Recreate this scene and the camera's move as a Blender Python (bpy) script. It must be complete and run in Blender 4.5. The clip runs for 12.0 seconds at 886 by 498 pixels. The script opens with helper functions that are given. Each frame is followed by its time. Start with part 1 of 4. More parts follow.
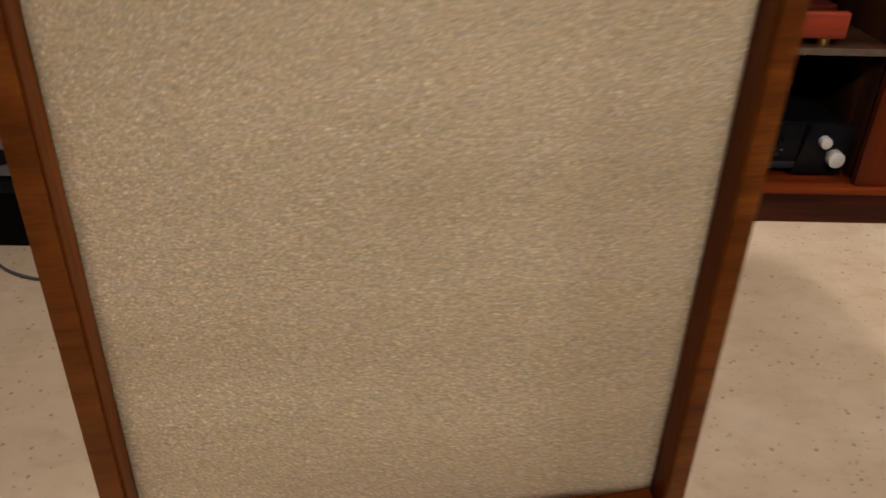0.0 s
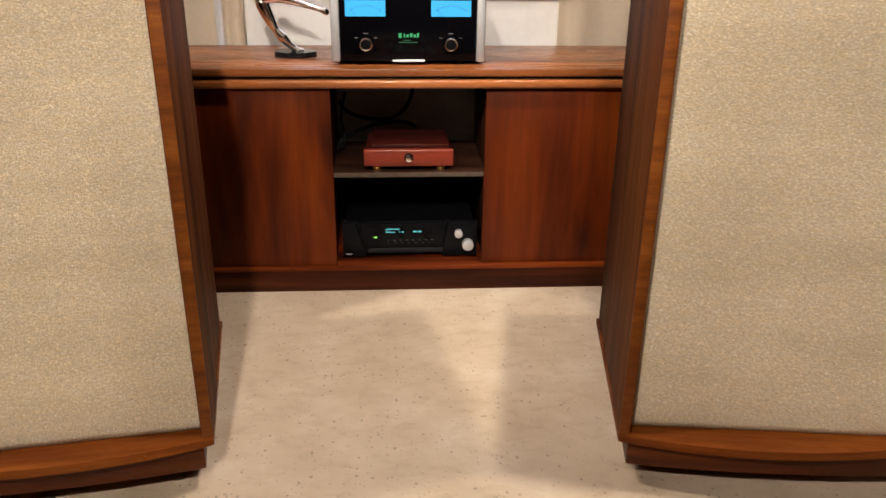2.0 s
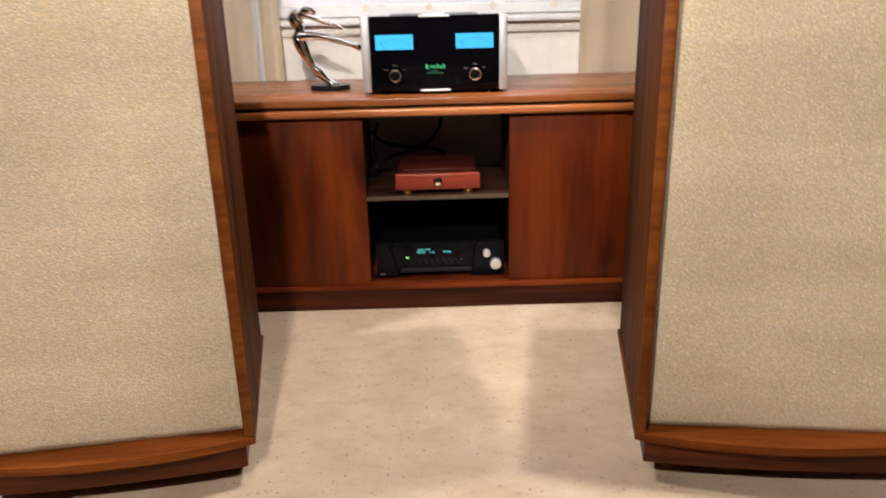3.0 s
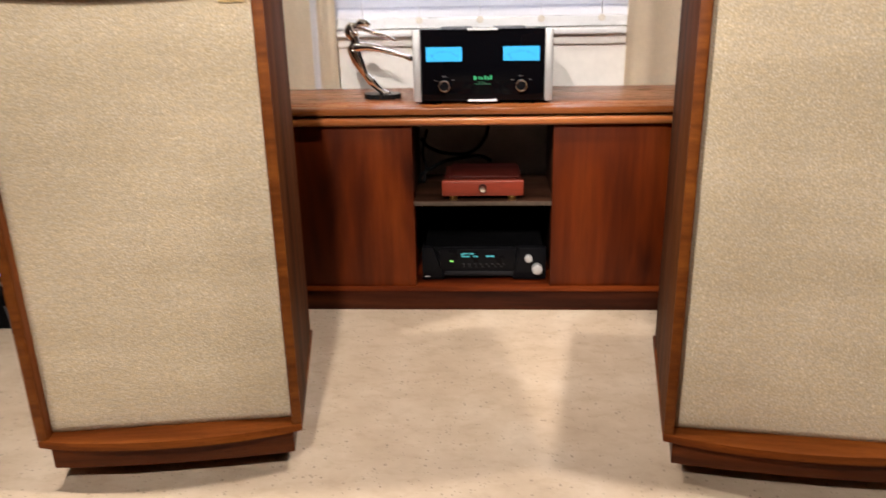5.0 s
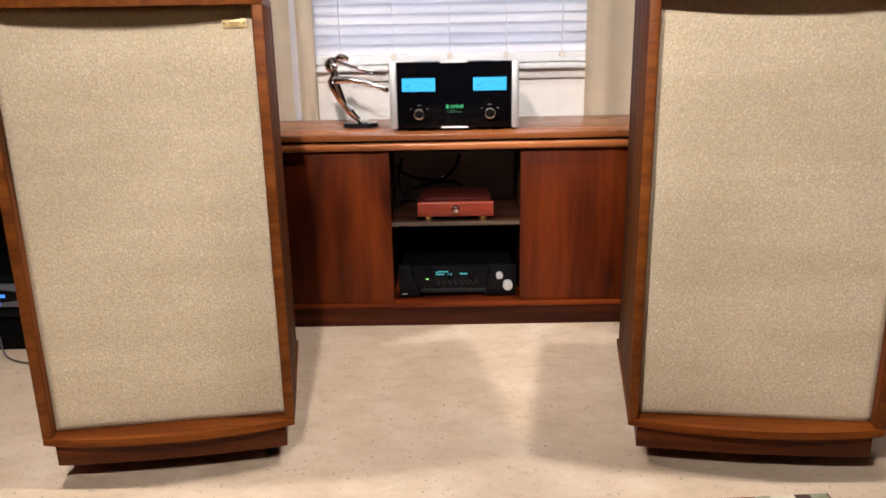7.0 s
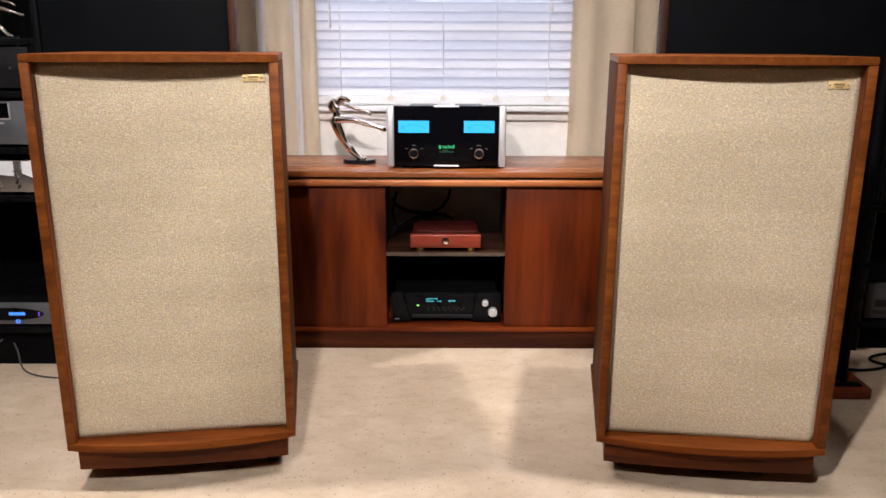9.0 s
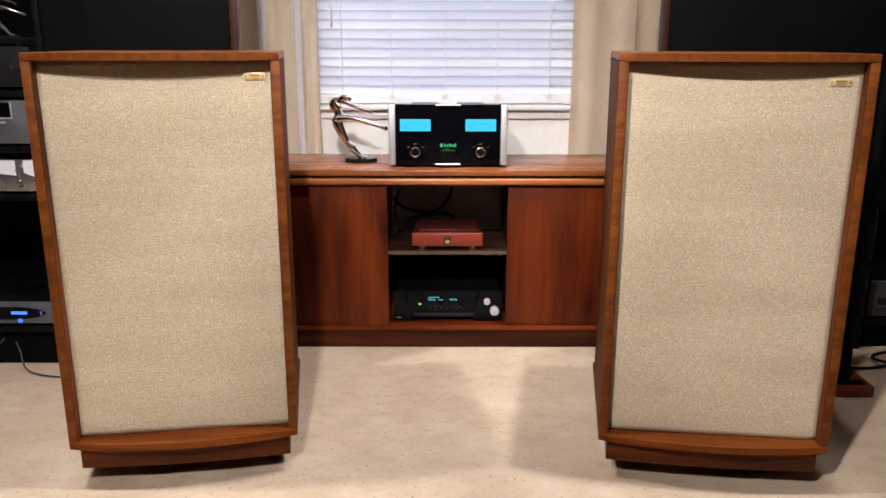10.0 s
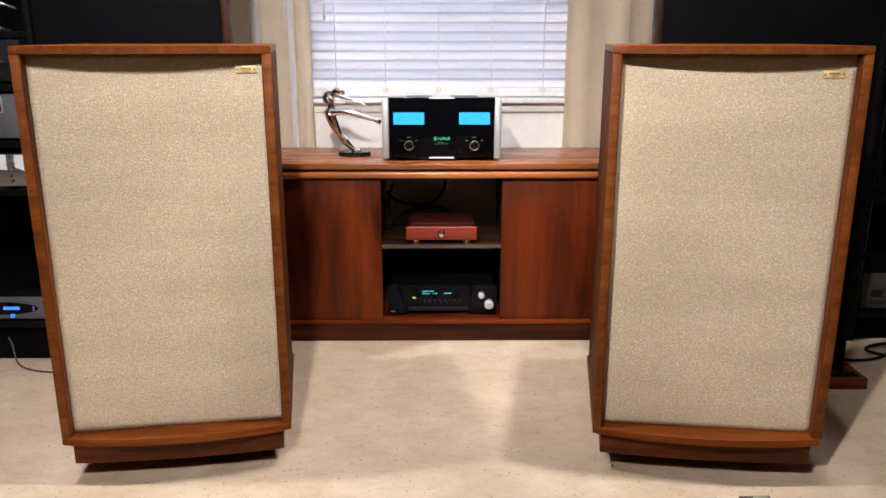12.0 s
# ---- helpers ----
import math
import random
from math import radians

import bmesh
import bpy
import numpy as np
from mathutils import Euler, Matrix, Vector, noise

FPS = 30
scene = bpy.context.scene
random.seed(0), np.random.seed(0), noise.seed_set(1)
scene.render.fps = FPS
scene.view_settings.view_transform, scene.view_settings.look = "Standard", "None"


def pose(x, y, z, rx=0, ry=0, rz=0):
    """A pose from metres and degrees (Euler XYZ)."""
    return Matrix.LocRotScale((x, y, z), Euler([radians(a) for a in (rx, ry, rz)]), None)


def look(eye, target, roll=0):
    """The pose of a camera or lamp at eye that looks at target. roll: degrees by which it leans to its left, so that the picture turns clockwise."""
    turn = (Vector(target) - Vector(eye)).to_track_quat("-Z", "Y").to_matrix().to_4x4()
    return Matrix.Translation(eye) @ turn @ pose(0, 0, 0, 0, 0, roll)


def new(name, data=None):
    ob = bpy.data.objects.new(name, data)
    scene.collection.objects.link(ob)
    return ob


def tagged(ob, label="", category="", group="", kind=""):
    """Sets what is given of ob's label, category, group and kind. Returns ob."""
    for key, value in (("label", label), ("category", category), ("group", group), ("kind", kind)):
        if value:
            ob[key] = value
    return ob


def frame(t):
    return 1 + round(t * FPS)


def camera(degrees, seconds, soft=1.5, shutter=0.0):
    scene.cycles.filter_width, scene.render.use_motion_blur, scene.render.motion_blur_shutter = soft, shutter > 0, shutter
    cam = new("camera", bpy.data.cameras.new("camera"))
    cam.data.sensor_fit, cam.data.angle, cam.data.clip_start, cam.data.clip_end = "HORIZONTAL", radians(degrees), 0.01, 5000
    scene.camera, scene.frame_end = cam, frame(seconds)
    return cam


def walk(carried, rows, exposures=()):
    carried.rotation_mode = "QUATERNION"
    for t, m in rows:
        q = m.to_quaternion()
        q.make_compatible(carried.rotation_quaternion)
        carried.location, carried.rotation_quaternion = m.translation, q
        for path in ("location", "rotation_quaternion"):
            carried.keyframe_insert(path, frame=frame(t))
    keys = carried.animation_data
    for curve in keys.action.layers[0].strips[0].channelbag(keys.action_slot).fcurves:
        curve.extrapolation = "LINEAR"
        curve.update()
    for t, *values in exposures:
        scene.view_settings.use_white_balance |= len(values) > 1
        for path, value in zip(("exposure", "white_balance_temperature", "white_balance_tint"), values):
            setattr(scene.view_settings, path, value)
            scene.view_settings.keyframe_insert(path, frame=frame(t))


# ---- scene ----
cam = camera(58.59, 12.0, soft=1.55, shutter=0.4)
# seconds, eye, target, roll
ROWS = [
    (0, (-0.703, -1.551, 0.821), (-0.664, 0.174, -0.19), 1.7),
    (0.5, (-0.464, -1.720, 0.942), (-0.594, 0.014, -0.045), -0.55),
    (1, (-0.217, -1.907, 1.058), (-0.268, -0.15, 0.105), -0.8),
    (1.5, (-0.073, -2.124, 1.11), (-0.025, -0.296, 0.299), -1.6),
    (2, (-0.048, -2.288, 1.113), (0.075, -0.451, 0.331), 0.7),
    (2.5, (0.006, -2.369, 1.088), (0.064, -0.531, 0.302), -2.5),
    (3, (-0.013, -2.422, 1.108), (0.006, -0.547, 0.411), -1.4),
    (3.2, (-0.032, -2.444, 1.112), (-0.039, -0.556, 0.451), -0.4),
    (4.8, (-0.006, -2.534, 1.16), (-0.153, -0.643, 0.527), -0.9),
    (5, (0.01, -2.514, 1.135), (-0.098, -0.637, 0.455), -1.2),
    (5.5, (-0.019, -2.478, 1.015), (0.022, -0.601, 0.326), 1.4),
    (6, (-0.027, -2.499, 0.95), (0.022, -0.583, 0.379), 0.2),
    (6.5, (-0.033, -2.586, 0.982), (-0.029, -0.67, 0.41), -0.3),
    (7, (-0.025, -2.71, 1.085), (-0.041, -0.791, 0.522), -1.1),
    (7.5, (-0.02, -2.815, 1.159), (-0.005, -0.881, 0.649), -0.3),
    (9.5, (-0.02, -2.922, 1.165), (-0.016, -0.986, 0.661), 0.3),
    (10, (-0.02, -2.92, 1.161), (-0.018, -0.985, 0.656), 0.1),
    (10.5, (-0.017, -2.916, 1.163), (-0.016, -0.984, 0.644), -0.1),
    (11, (-0.019, -2.917, 1.161), (-0.014, -0.985, 0.644), 0.1),
    (11.5, (-0.018, -2.917, 1.163), (-0.004, -0.985, 0.646), 0.1),
    (12, (-0.014, -2.914, 1.16), (-0.001, -0.983, 0.639), -0.0),
]
# seconds, stops, kelvin, tint
EXPOSURES = [(0.0, -0.83, 7500, 10), (0.5, -0.81, 7800, 10), (1.0, -0.79, 7900, 10), (1.5, -0.54, 7650, 10), (2.0, -0.18, 7300, 10), (2.5, -0.03, 7050, 10), (5.5, -0.03, 6950, 10), (7.0, 0.01, 6750, 10),
             (9.5, 0.04, 6500, 10), (12.0, 0.05, 6500, 10)]
walk(cam, [(t, look(eye, target, roll)) for t, eye, target, roll in ROWS], EXPOSURES)

# ---- world and light ----
CEIL = 3.45
world = bpy.data.worlds.new("world")
scene.world = world
world.use_nodes = True
wn = world.node_tree
sky = wn.nodes.new("ShaderNodeTexSky")
sky.sky_type, sky.sun_disc = "NISHITA", False
sky.sun_elevation, sky.sun_rotation = radians(40), radians(120)
wn.links.new(sky.outputs[0], wn.nodes["Background"].inputs[0])
wn.nodes["Background"].inputs[1].default_value = 0.12

WARM = (1.0, 0.945, 0.92)
# place (x, y), aim, watts and cone in degrees; the last lamp is an added wall fill
DOWNLIGHTS_AND_FILL = [(-1.60, -1.04, (0.32, -1.15, 0.0), 320, 84), (0.90, -1.07, (-0.62, -1.20, 0.0), 370, 63), (0.49, -1.64, (1.95, -0.60, 0.0), 100, 38),
              (-0.20, -3.90, (-0.70, -1.0, 1.20), 700, 39), (-1.30, -3.90, (0.72, -1.0, 1.25), 915, 36), (-0.10, -4.30, (0.0, 0.4, 1.45), 400, 44)]


def lamp(name, m, watts, size, colour, size_y=0.0):
    data = bpy.data.lights.new(name, "AREA")
    data.shape = "RECTANGLE" if size_y else "DISK"
    data.energy, data.size, data.color = watts, size, colour
    if size_y:
        data.size_y = size_y
    ob = new(name, data)
    ob.matrix_world = m
    return ob


def downlight(m, watts, cone):
    data = bpy.data.lights.new("room_spot", "SPOT")
    data.energy, data.color, data.shadow_soft_size = watts, WARM, 0.06
    data.spot_size, data.spot_blend = radians(cone), 0.8
    new("room_spot", data).matrix_world = m


for lx, ly, aim, watts, cone in DOWNLIGHTS_AND_FILL:
    downlight(look((lx, ly, CEIL - 0.04), aim), watts, cone)
# daylight in the window's opening
lamp("window_daylight", look((-0.015, 1.05, 1.70), (-0.015, 0.53, 1.40)), 9, 1.2, (0.78, 0.84, 1.0), 0.9)


# ---- materials ----
def mat(name, colour=(0.5, 0.5, 0.5), rough=0.5, metal=0.0, coat=0.0, shine=0.5):
    m = bpy.data.materials.new(name)
    m.use_nodes = True
    b = m.node_tree.nodes["Principled BSDF"]
    b.inputs["Base Color"].default_value = (*colour, 1)
    b.inputs["Roughness"].default_value = rough
    b.inputs["Metallic"].default_value = metal
    b.inputs["Coat Weight"].default_value = coat
    b.inputs["Specular IOR Level"].default_value = shine
    return m


def node(m, kind, **values):
    n = m.node_tree.nodes.new(kind)
    for key, value in values.items():
        n.inputs[key].default_value = value
    return n


def link(m, a, b):
    m.node_tree.links.new(a, b)


def bsdf(m):
    return m.node_tree.nodes["Principled BSDF"]


def coords(m, scale=(1, 1, 1), shift=True):
    """Object coordinates, stretched, and shifted for each object by its random number."""
    tc, mp = node(m, "ShaderNodeTexCoord"), node(m, "ShaderNodeMapping")
    mp.inputs["Scale"].default_value = scale
    src = tc.outputs["Object"]
    if shift:
        info, add = node(m, "ShaderNodeObjectInfo"), node(m, "ShaderNodeVectorMath")
        mul = node(m, "ShaderNodeMath")
        mul.operation = "MULTIPLY"
        mul.inputs[1].default_value = 7.0
        link(m, info.outputs["Random"], mul.inputs[0])
        link(m, src, add.inputs[0])
        link(m, mul.outputs[0], add.inputs[1])
        src = add.outputs[0]
    link(m, src, mp.inputs[0])
    return mp.outputs[0]


def ramp(m, fac, stops):
    r = node(m, "ShaderNodeValToRGB")
    el = r.color_ramp.elements
    while len(el) < len(stops):
        el.new(0.5)
    for e, (pos, c) in zip(el, stops):
        e.position, e.color = pos, (*c, 1)
    link(m, fac, r.inputs[0])
    return r.outputs[0]


def noise_tex(m, vec, scale, detail=4.0, rough=0.55, distortion=0.0):
    n = node(m, "ShaderNodeTexNoise", Scale=scale, Detail=detail, Roughness=rough, Distortion=distortion)
    link(m, vec, n.inputs["Vector"])
    return n.outputs["Fac"]


def mixed(m, a, b, fac, blend="MIX"):
    """Mix of two colours (sockets or triples) by a socket or a number."""
    n = node(m, "ShaderNodeMix")
    n.data_type, n.blend_type = "RGBA", blend
    for socket, value in ((n.inputs[6], a), (n.inputs[7], b), (n.inputs[0], fac)):
        if isinstance(value, (int, float)):
            socket.default_value = value
        elif isinstance(value, tuple):
            socket.default_value = (*value, 1)
        else:
            link(m, value, socket)
    return n.outputs[2]


def bump(m, height, strength=0.2, distance=0.002):
    b = node(m, "ShaderNodeBump", Strength=strength, Distance=distance)
    link(m, height, b.inputs["Height"])
    link(m, b.outputs[0], bsdf(m).inputs["Normal"])


def wood(name, dark, mid, light, axis, rough=0.42, coat=0.0, streak=7.0, shine=0.14, stretch=0.07, pore_depth=0.5, swirl=1.4):
    """Veneer with the grain along axis 0, 1 or 2."""
    m = mat(name, mid, rough, 0, coat, shine)
    s = [1.0, 1.0, 1.0]
    s[axis] = 0.07
    vec = coords(m, tuple(s))
    t = list(s)
    t[axis] = stretch
    broad = noise_tex(m, coords(m, tuple(t)), streak, 3, 0.55, swirl)
    fine = noise_tex(m, vec, streak * 14, 4, 0.65, 0.2)
    pores = noise_tex(m, vec, streak * 60, 2, 0.5)
    col = ramp(m, broad, [(0.36, dark), (0.50, mid), (0.68, light)])
    tone = ramp(m, fine, [(0.35, (0.70, 0.68, 0.66)), (0.65, (1.10, 1.10, 1.10))])
    col = mixed(m, col, tone, 0.6, "MULTIPLY")
    pore = ramp(m, pores, [(0.34, (0.55, 0.5, 0.5)), (0.42, (1, 1, 1))])
    col = mixed(m, col, pore, pore_depth, "MULTIPLY")
    link(m, col, bsdf(m).inputs["Base Color"])
    link(m, ramp(m, fine, [(0.3, (rough + 0.1,) * 3), (0.7, (rough - 0.06,) * 3)]), bsdf(m).inputs["Roughness"])
    bump(m, pores, 0.12, 0.0006)
    return m


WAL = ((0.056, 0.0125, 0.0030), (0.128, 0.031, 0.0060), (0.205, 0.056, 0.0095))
walnut_x = wood("walnut_x", *WAL, 0, shine=0.08)
walnut_y = wood("walnut_y", *WAL, 1, shine=0.08)
walnut_z = wood("walnut_z", *WAL, 2, shine=0.08)
MAH = ((0.028, 0.0048, 0.0015), (0.096, 0.0155, 0.0030), (0.190, 0.0370, 0.0066))
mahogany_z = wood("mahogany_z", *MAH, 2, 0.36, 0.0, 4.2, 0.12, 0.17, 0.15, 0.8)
mahogany_x = wood("mahogany_x", *MAH, 0, 0.40, 0.0, 6.0, 0.12, 0.1, 0.3)
# Mahogany darkened for the shade low under the doors.
shaded_base_wood = wood("shaded_base_wood", (0.014, 0.004, 0.002), (0.042, 0.010, 0.004), (0.075, 0.018, 0.006), 0, 0.45, 0.0, 6.0, 0.1)
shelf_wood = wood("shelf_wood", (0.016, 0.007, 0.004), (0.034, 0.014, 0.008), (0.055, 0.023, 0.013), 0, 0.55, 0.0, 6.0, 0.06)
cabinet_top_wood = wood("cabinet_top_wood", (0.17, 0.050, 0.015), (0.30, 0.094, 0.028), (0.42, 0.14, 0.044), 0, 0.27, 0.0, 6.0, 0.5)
plinth_walnut = wood("plinth_walnut", (0.050, 0.011, 0.0027), (0.105, 0.025, 0.0050), (0.16, 0.042, 0.008), 0)
# The same walnut with the sides' shade mixed into its colour.
shaded_walnut_z = wood("shaded_walnut_z", (0.040, 0.0120, 0.0040), (0.080, 0.0250, 0.0080), (0.126, 0.041, 0.0125), 2, 0.6, shine=0.05)
edging_top = wood("edging_top", (0.118, 0.031, 0.0058), (0.150, 0.041, 0.0074), (0.195, 0.058, 0.0102), 1, streak=55.0, stretch=0.25, swirl=0.4)
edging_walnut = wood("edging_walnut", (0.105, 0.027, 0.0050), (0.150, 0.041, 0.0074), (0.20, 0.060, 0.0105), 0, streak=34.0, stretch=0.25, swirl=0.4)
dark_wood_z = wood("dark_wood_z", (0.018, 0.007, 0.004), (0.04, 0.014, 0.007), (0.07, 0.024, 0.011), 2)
red_wood = wood("red_wood", (0.085, 0.010, 0.0055), (0.145, 0.018, 0.0095), (0.20, 0.029, 0.014), 0, 0.36, 0.0, 5.0, 0.35)
red_wood_dark = wood("red_wood_dark", (0.030, 0.005, 0.004), (0.050, 0.008, 0.006), (0.07, 0.012, 0.008), 0, 0.4, 0.0, 5.0)
foot_wood = wood("foot_wood", (0.09, 0.018, 0.008), (0.155, 0.032, 0.012), (0.21, 0.050, 0.018), 0)


def noisy(name, colour, rough, amount=0.15, scale=20.0, metal=0.0, coat=0.0, relief=0.0, shine=0.5):
    """A plain surface with faint stains at two scales."""
    m = mat(name, colour, rough, metal, coat, shine)
    vec = coords(m)
    a, b = noise_tex(m, vec, scale, 4), noise_tex(m, vec, scale * 9, 3)
    lo, hi = tuple(c * (1 - amount) for c in colour), tuple(min(1, c * (1 + amount)) for c in colour)
    col = mixed(m, ramp(m, a, [(0.3, lo), (0.7, hi)]), ramp(m, b, [(0.35, (0.9, 0.9, 0.9)), (0.65, (1, 1, 1))]), 0.6, "MULTIPLY")
    link(m, col, bsdf(m).inputs["Base Color"])
    link(m, ramp(m, a, [(0.3, (rough * 0.85,) * 3), (0.7, (min(1, rough * 1.15),) * 3)]), bsdf(m).inputs["Roughness"])
    if relief:
        bump(m, b, relief, 0.001)
    return m


wall_paint = noisy("wall_paint", (0.80, 0.77, 0.74), 0.85, 0.05, 3.0, relief=0.15)
tan_paint = noisy("tan_paint", (0.38, 0.27, 0.185), 0.85, 0.06, 3.0, relief=0.15)
white_paint = noisy("white_paint", (0.80, 0.77, 0.75), 0.5, 0.04, 6.0)
ceiling_paint = noisy("ceiling_paint", (0.62, 0.53, 0.44), 0.9, 0.04, 3.0)
black_lacquer = noisy("black_lacquer", (0.004, 0.004, 0.005), 0.30, 0.3, 15.0, shine=0.10)
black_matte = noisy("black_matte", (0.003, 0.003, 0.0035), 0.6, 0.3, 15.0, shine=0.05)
black_mesh = noisy("black_mesh", (0.0028, 0.0032, 0.004), 0.6, 0.2, 10.0, shine=0.03)
dark_grey = noisy("dark_grey", (0.010, 0.010, 0.012), 0.45, 0.2, 20.0, shine=0.25)
black_glass = noisy("black_glass", (0.002, 0.002, 0.003), 0.06, 0.2, 5.0, shine=0.16)
aluminium = noisy("aluminium", (0.56, 0.56, 0.57), 0.46, 0.06, 30.0, 0.65)
grey_metal = noisy("grey_metal", (0.30, 0.30, 0.32), 0.40, 0.08, 30.0, 0.8)
silver_face = noisy("silver_face", (0.48, 0.47, 0.48), 0.26, 0.06, 12.0, 0.9)
white_metal = noisy("white_metal", (0.82, 0.83, 0.86), 0.30, 0.03, 20.0)
chrome = mat("chrome", (0.90, 0.89, 0.88), 0.11, 1.0)
brass = noisy("brass", (0.78, 0.53, 0.20), 0.28, 0.10, 40.0, 1.0)
gold_plate = noisy("gold_plate", (0.86, 0.64, 0.32), 0.42, 0.08, 60.0, 0.4)
gold_dark = noisy("gold_dark", (0.46, 0.30, 0.12), 0.4, 0.1, 60.0, 0.7)
worn_edge = noisy("worn_edge", (0.075, 0.052, 0.038), 0.6, 0.3, 40.0, shine=0.2)
rubber = noisy("rubber", (0.006, 0.006, 0.006), 0.8, 0.3, 30.0, shine=0.1)
black_stone = noisy("black_stone", (0.010, 0.010, 0.011), 0.12, 0.4, 30.0)
cord_white = noisy("cord_white", (0.85, 0.85, 0.86), 0.7, 0.06, 40.0)
clip_beige = noisy("clip_beige", (0.76, 0.71, 0.65), 0.5, 0.06, 40.0)
player_grey = noisy("player_grey", (0.13, 0.135, 0.15), 0.42, 0.1, 20.0, 0.4)
dim_wall_grey = noisy("dim_wall_grey", (0.42, 0.40, 0.37), 0.7, 0.15, 10.0, shine=0.2)
# Grey darkened for the shade at the racks; also the receiver's small print.
dim_grey = noisy("dim_grey", (0.07, 0.07, 0.075), 0.6, 0.15, 20.0, shine=0.2)
box_grey = noisy("box_grey", (0.30, 0.30, 0.31), 0.6, 0.1, 20.0)


def glowing(name, colour, strength):
    m = mat(name, (0.02, 0.02, 0.02), 0.4)
    bsdf(m).inputs["Emission Color"].default_value = (*colour, 1)
    bsdf(m).inputs["Emission Strength"].default_value = strength
    return m


meter_blue = glowing("meter_blue", (0.01, 0.50, 1.0), 1.25)
meter_ink = mat("meter_ink", (0.005, 0.05, 0.12), 0.5)
display_cyan = glowing("display_cyan", (0.10, 0.80, 0.90), 0.8)
led_green = glowing("led_green", (0.35, 1.0, 0.20), 1.2)
logo_green = glowing("logo_green", (0.02, 0.75, 0.28), 0.6)
logo_dim = glowing("logo_dim", (0.02, 0.45, 0.20), 0.3)
display_blue = glowing("display_blue", (0.05, 0.22, 1.0), 1.6)
led_violet = glowing("led_violet", (0.25, 0.08, 1.0), 1.2)
lamp_lens = glowing("lamp_lens", (1.0, 0.86, 0.66), 6.0)
outdoors = glowing("outdoors", (0.84, 0.87, 1.0), 1.15)


def grille_cloth():
    """Nubby woven cloth: lying slubs of cream, straw and grey-blue yarn over a fine weave."""
    m = mat("grille_cloth", (0.5, 0.4, 0.27), 0.9, shine=0.2)
    flat = coords(m, (1.0, 1.0, 1.7))
    loops = node(m, "ShaderNodeTexVoronoi", Scale=300.0, Randomness=1.0)
    link(m, flat, loops.inputs["Vector"])
    grain = noise_tex(m, flat, 270, 2, 0.6, 0.3)
    slub = noise_tex(m, coords(m, (0.85, 1, 1.9)), 185, 2, 0.6, 0.4)
    yarn = noise_tex(m, coords(m, (0.6, 1, 1.8)), 85, 2, 0.6)
    large = noise_tex(m, coords(m, (0.45, 1, 3.2)), 3.2, 3)
    col = ramp(m, grain, [(0.28, (0.490, 0.404, 0.279)), (0.46, (0.578, 0.481, 0.349)), (0.60, (0.655, 0.554, 0.413)), (0.71, (0.88, 0.81, 0.67))])
    col = mixed(m, col, ramp(m, slub, [(0.36, (0.70, 0.67, 0.62)), (0.50, (1.0, 0.99, 0.97)), (0.66, (1.24, 1.23, 1.19))]), 0.42, "MULTIPLY")
    col = mixed(m, col, ramp(m, yarn, [(0.38, (0.93, 0.99, 1.14)), (0.50, (1.0, 1.0, 1.0)), (0.64, (1.08, 1.0, 0.82))]), 0.3, "MULTIPLY")
    col = mixed(m, col, ramp(m, large, [(0.38, (0.90, 0.89, 0.87)), (0.60, (1.03, 1.03, 1.03))]), 0.8, "MULTIPLY")
    col = mixed(m, col, ramp(m, loops.outputs["Distance"], [(0.0, (1.08, 1.08, 1.06)), (0.8, (0.80, 0.78, 0.75))]), 0.5, "MULTIPLY")
    link(m, col, bsdf(m).inputs["Base Color"])
    height = node(m, "ShaderNodeMath")
    height.operation = "SUBTRACT"
    link(m, slub, height.inputs[0])
    link(m, loops.outputs["Distance"], height.inputs[1])
    bump(m, height.outputs[0], 0.45, 0.0022)
    return m


grille_fabric = grille_cloth()


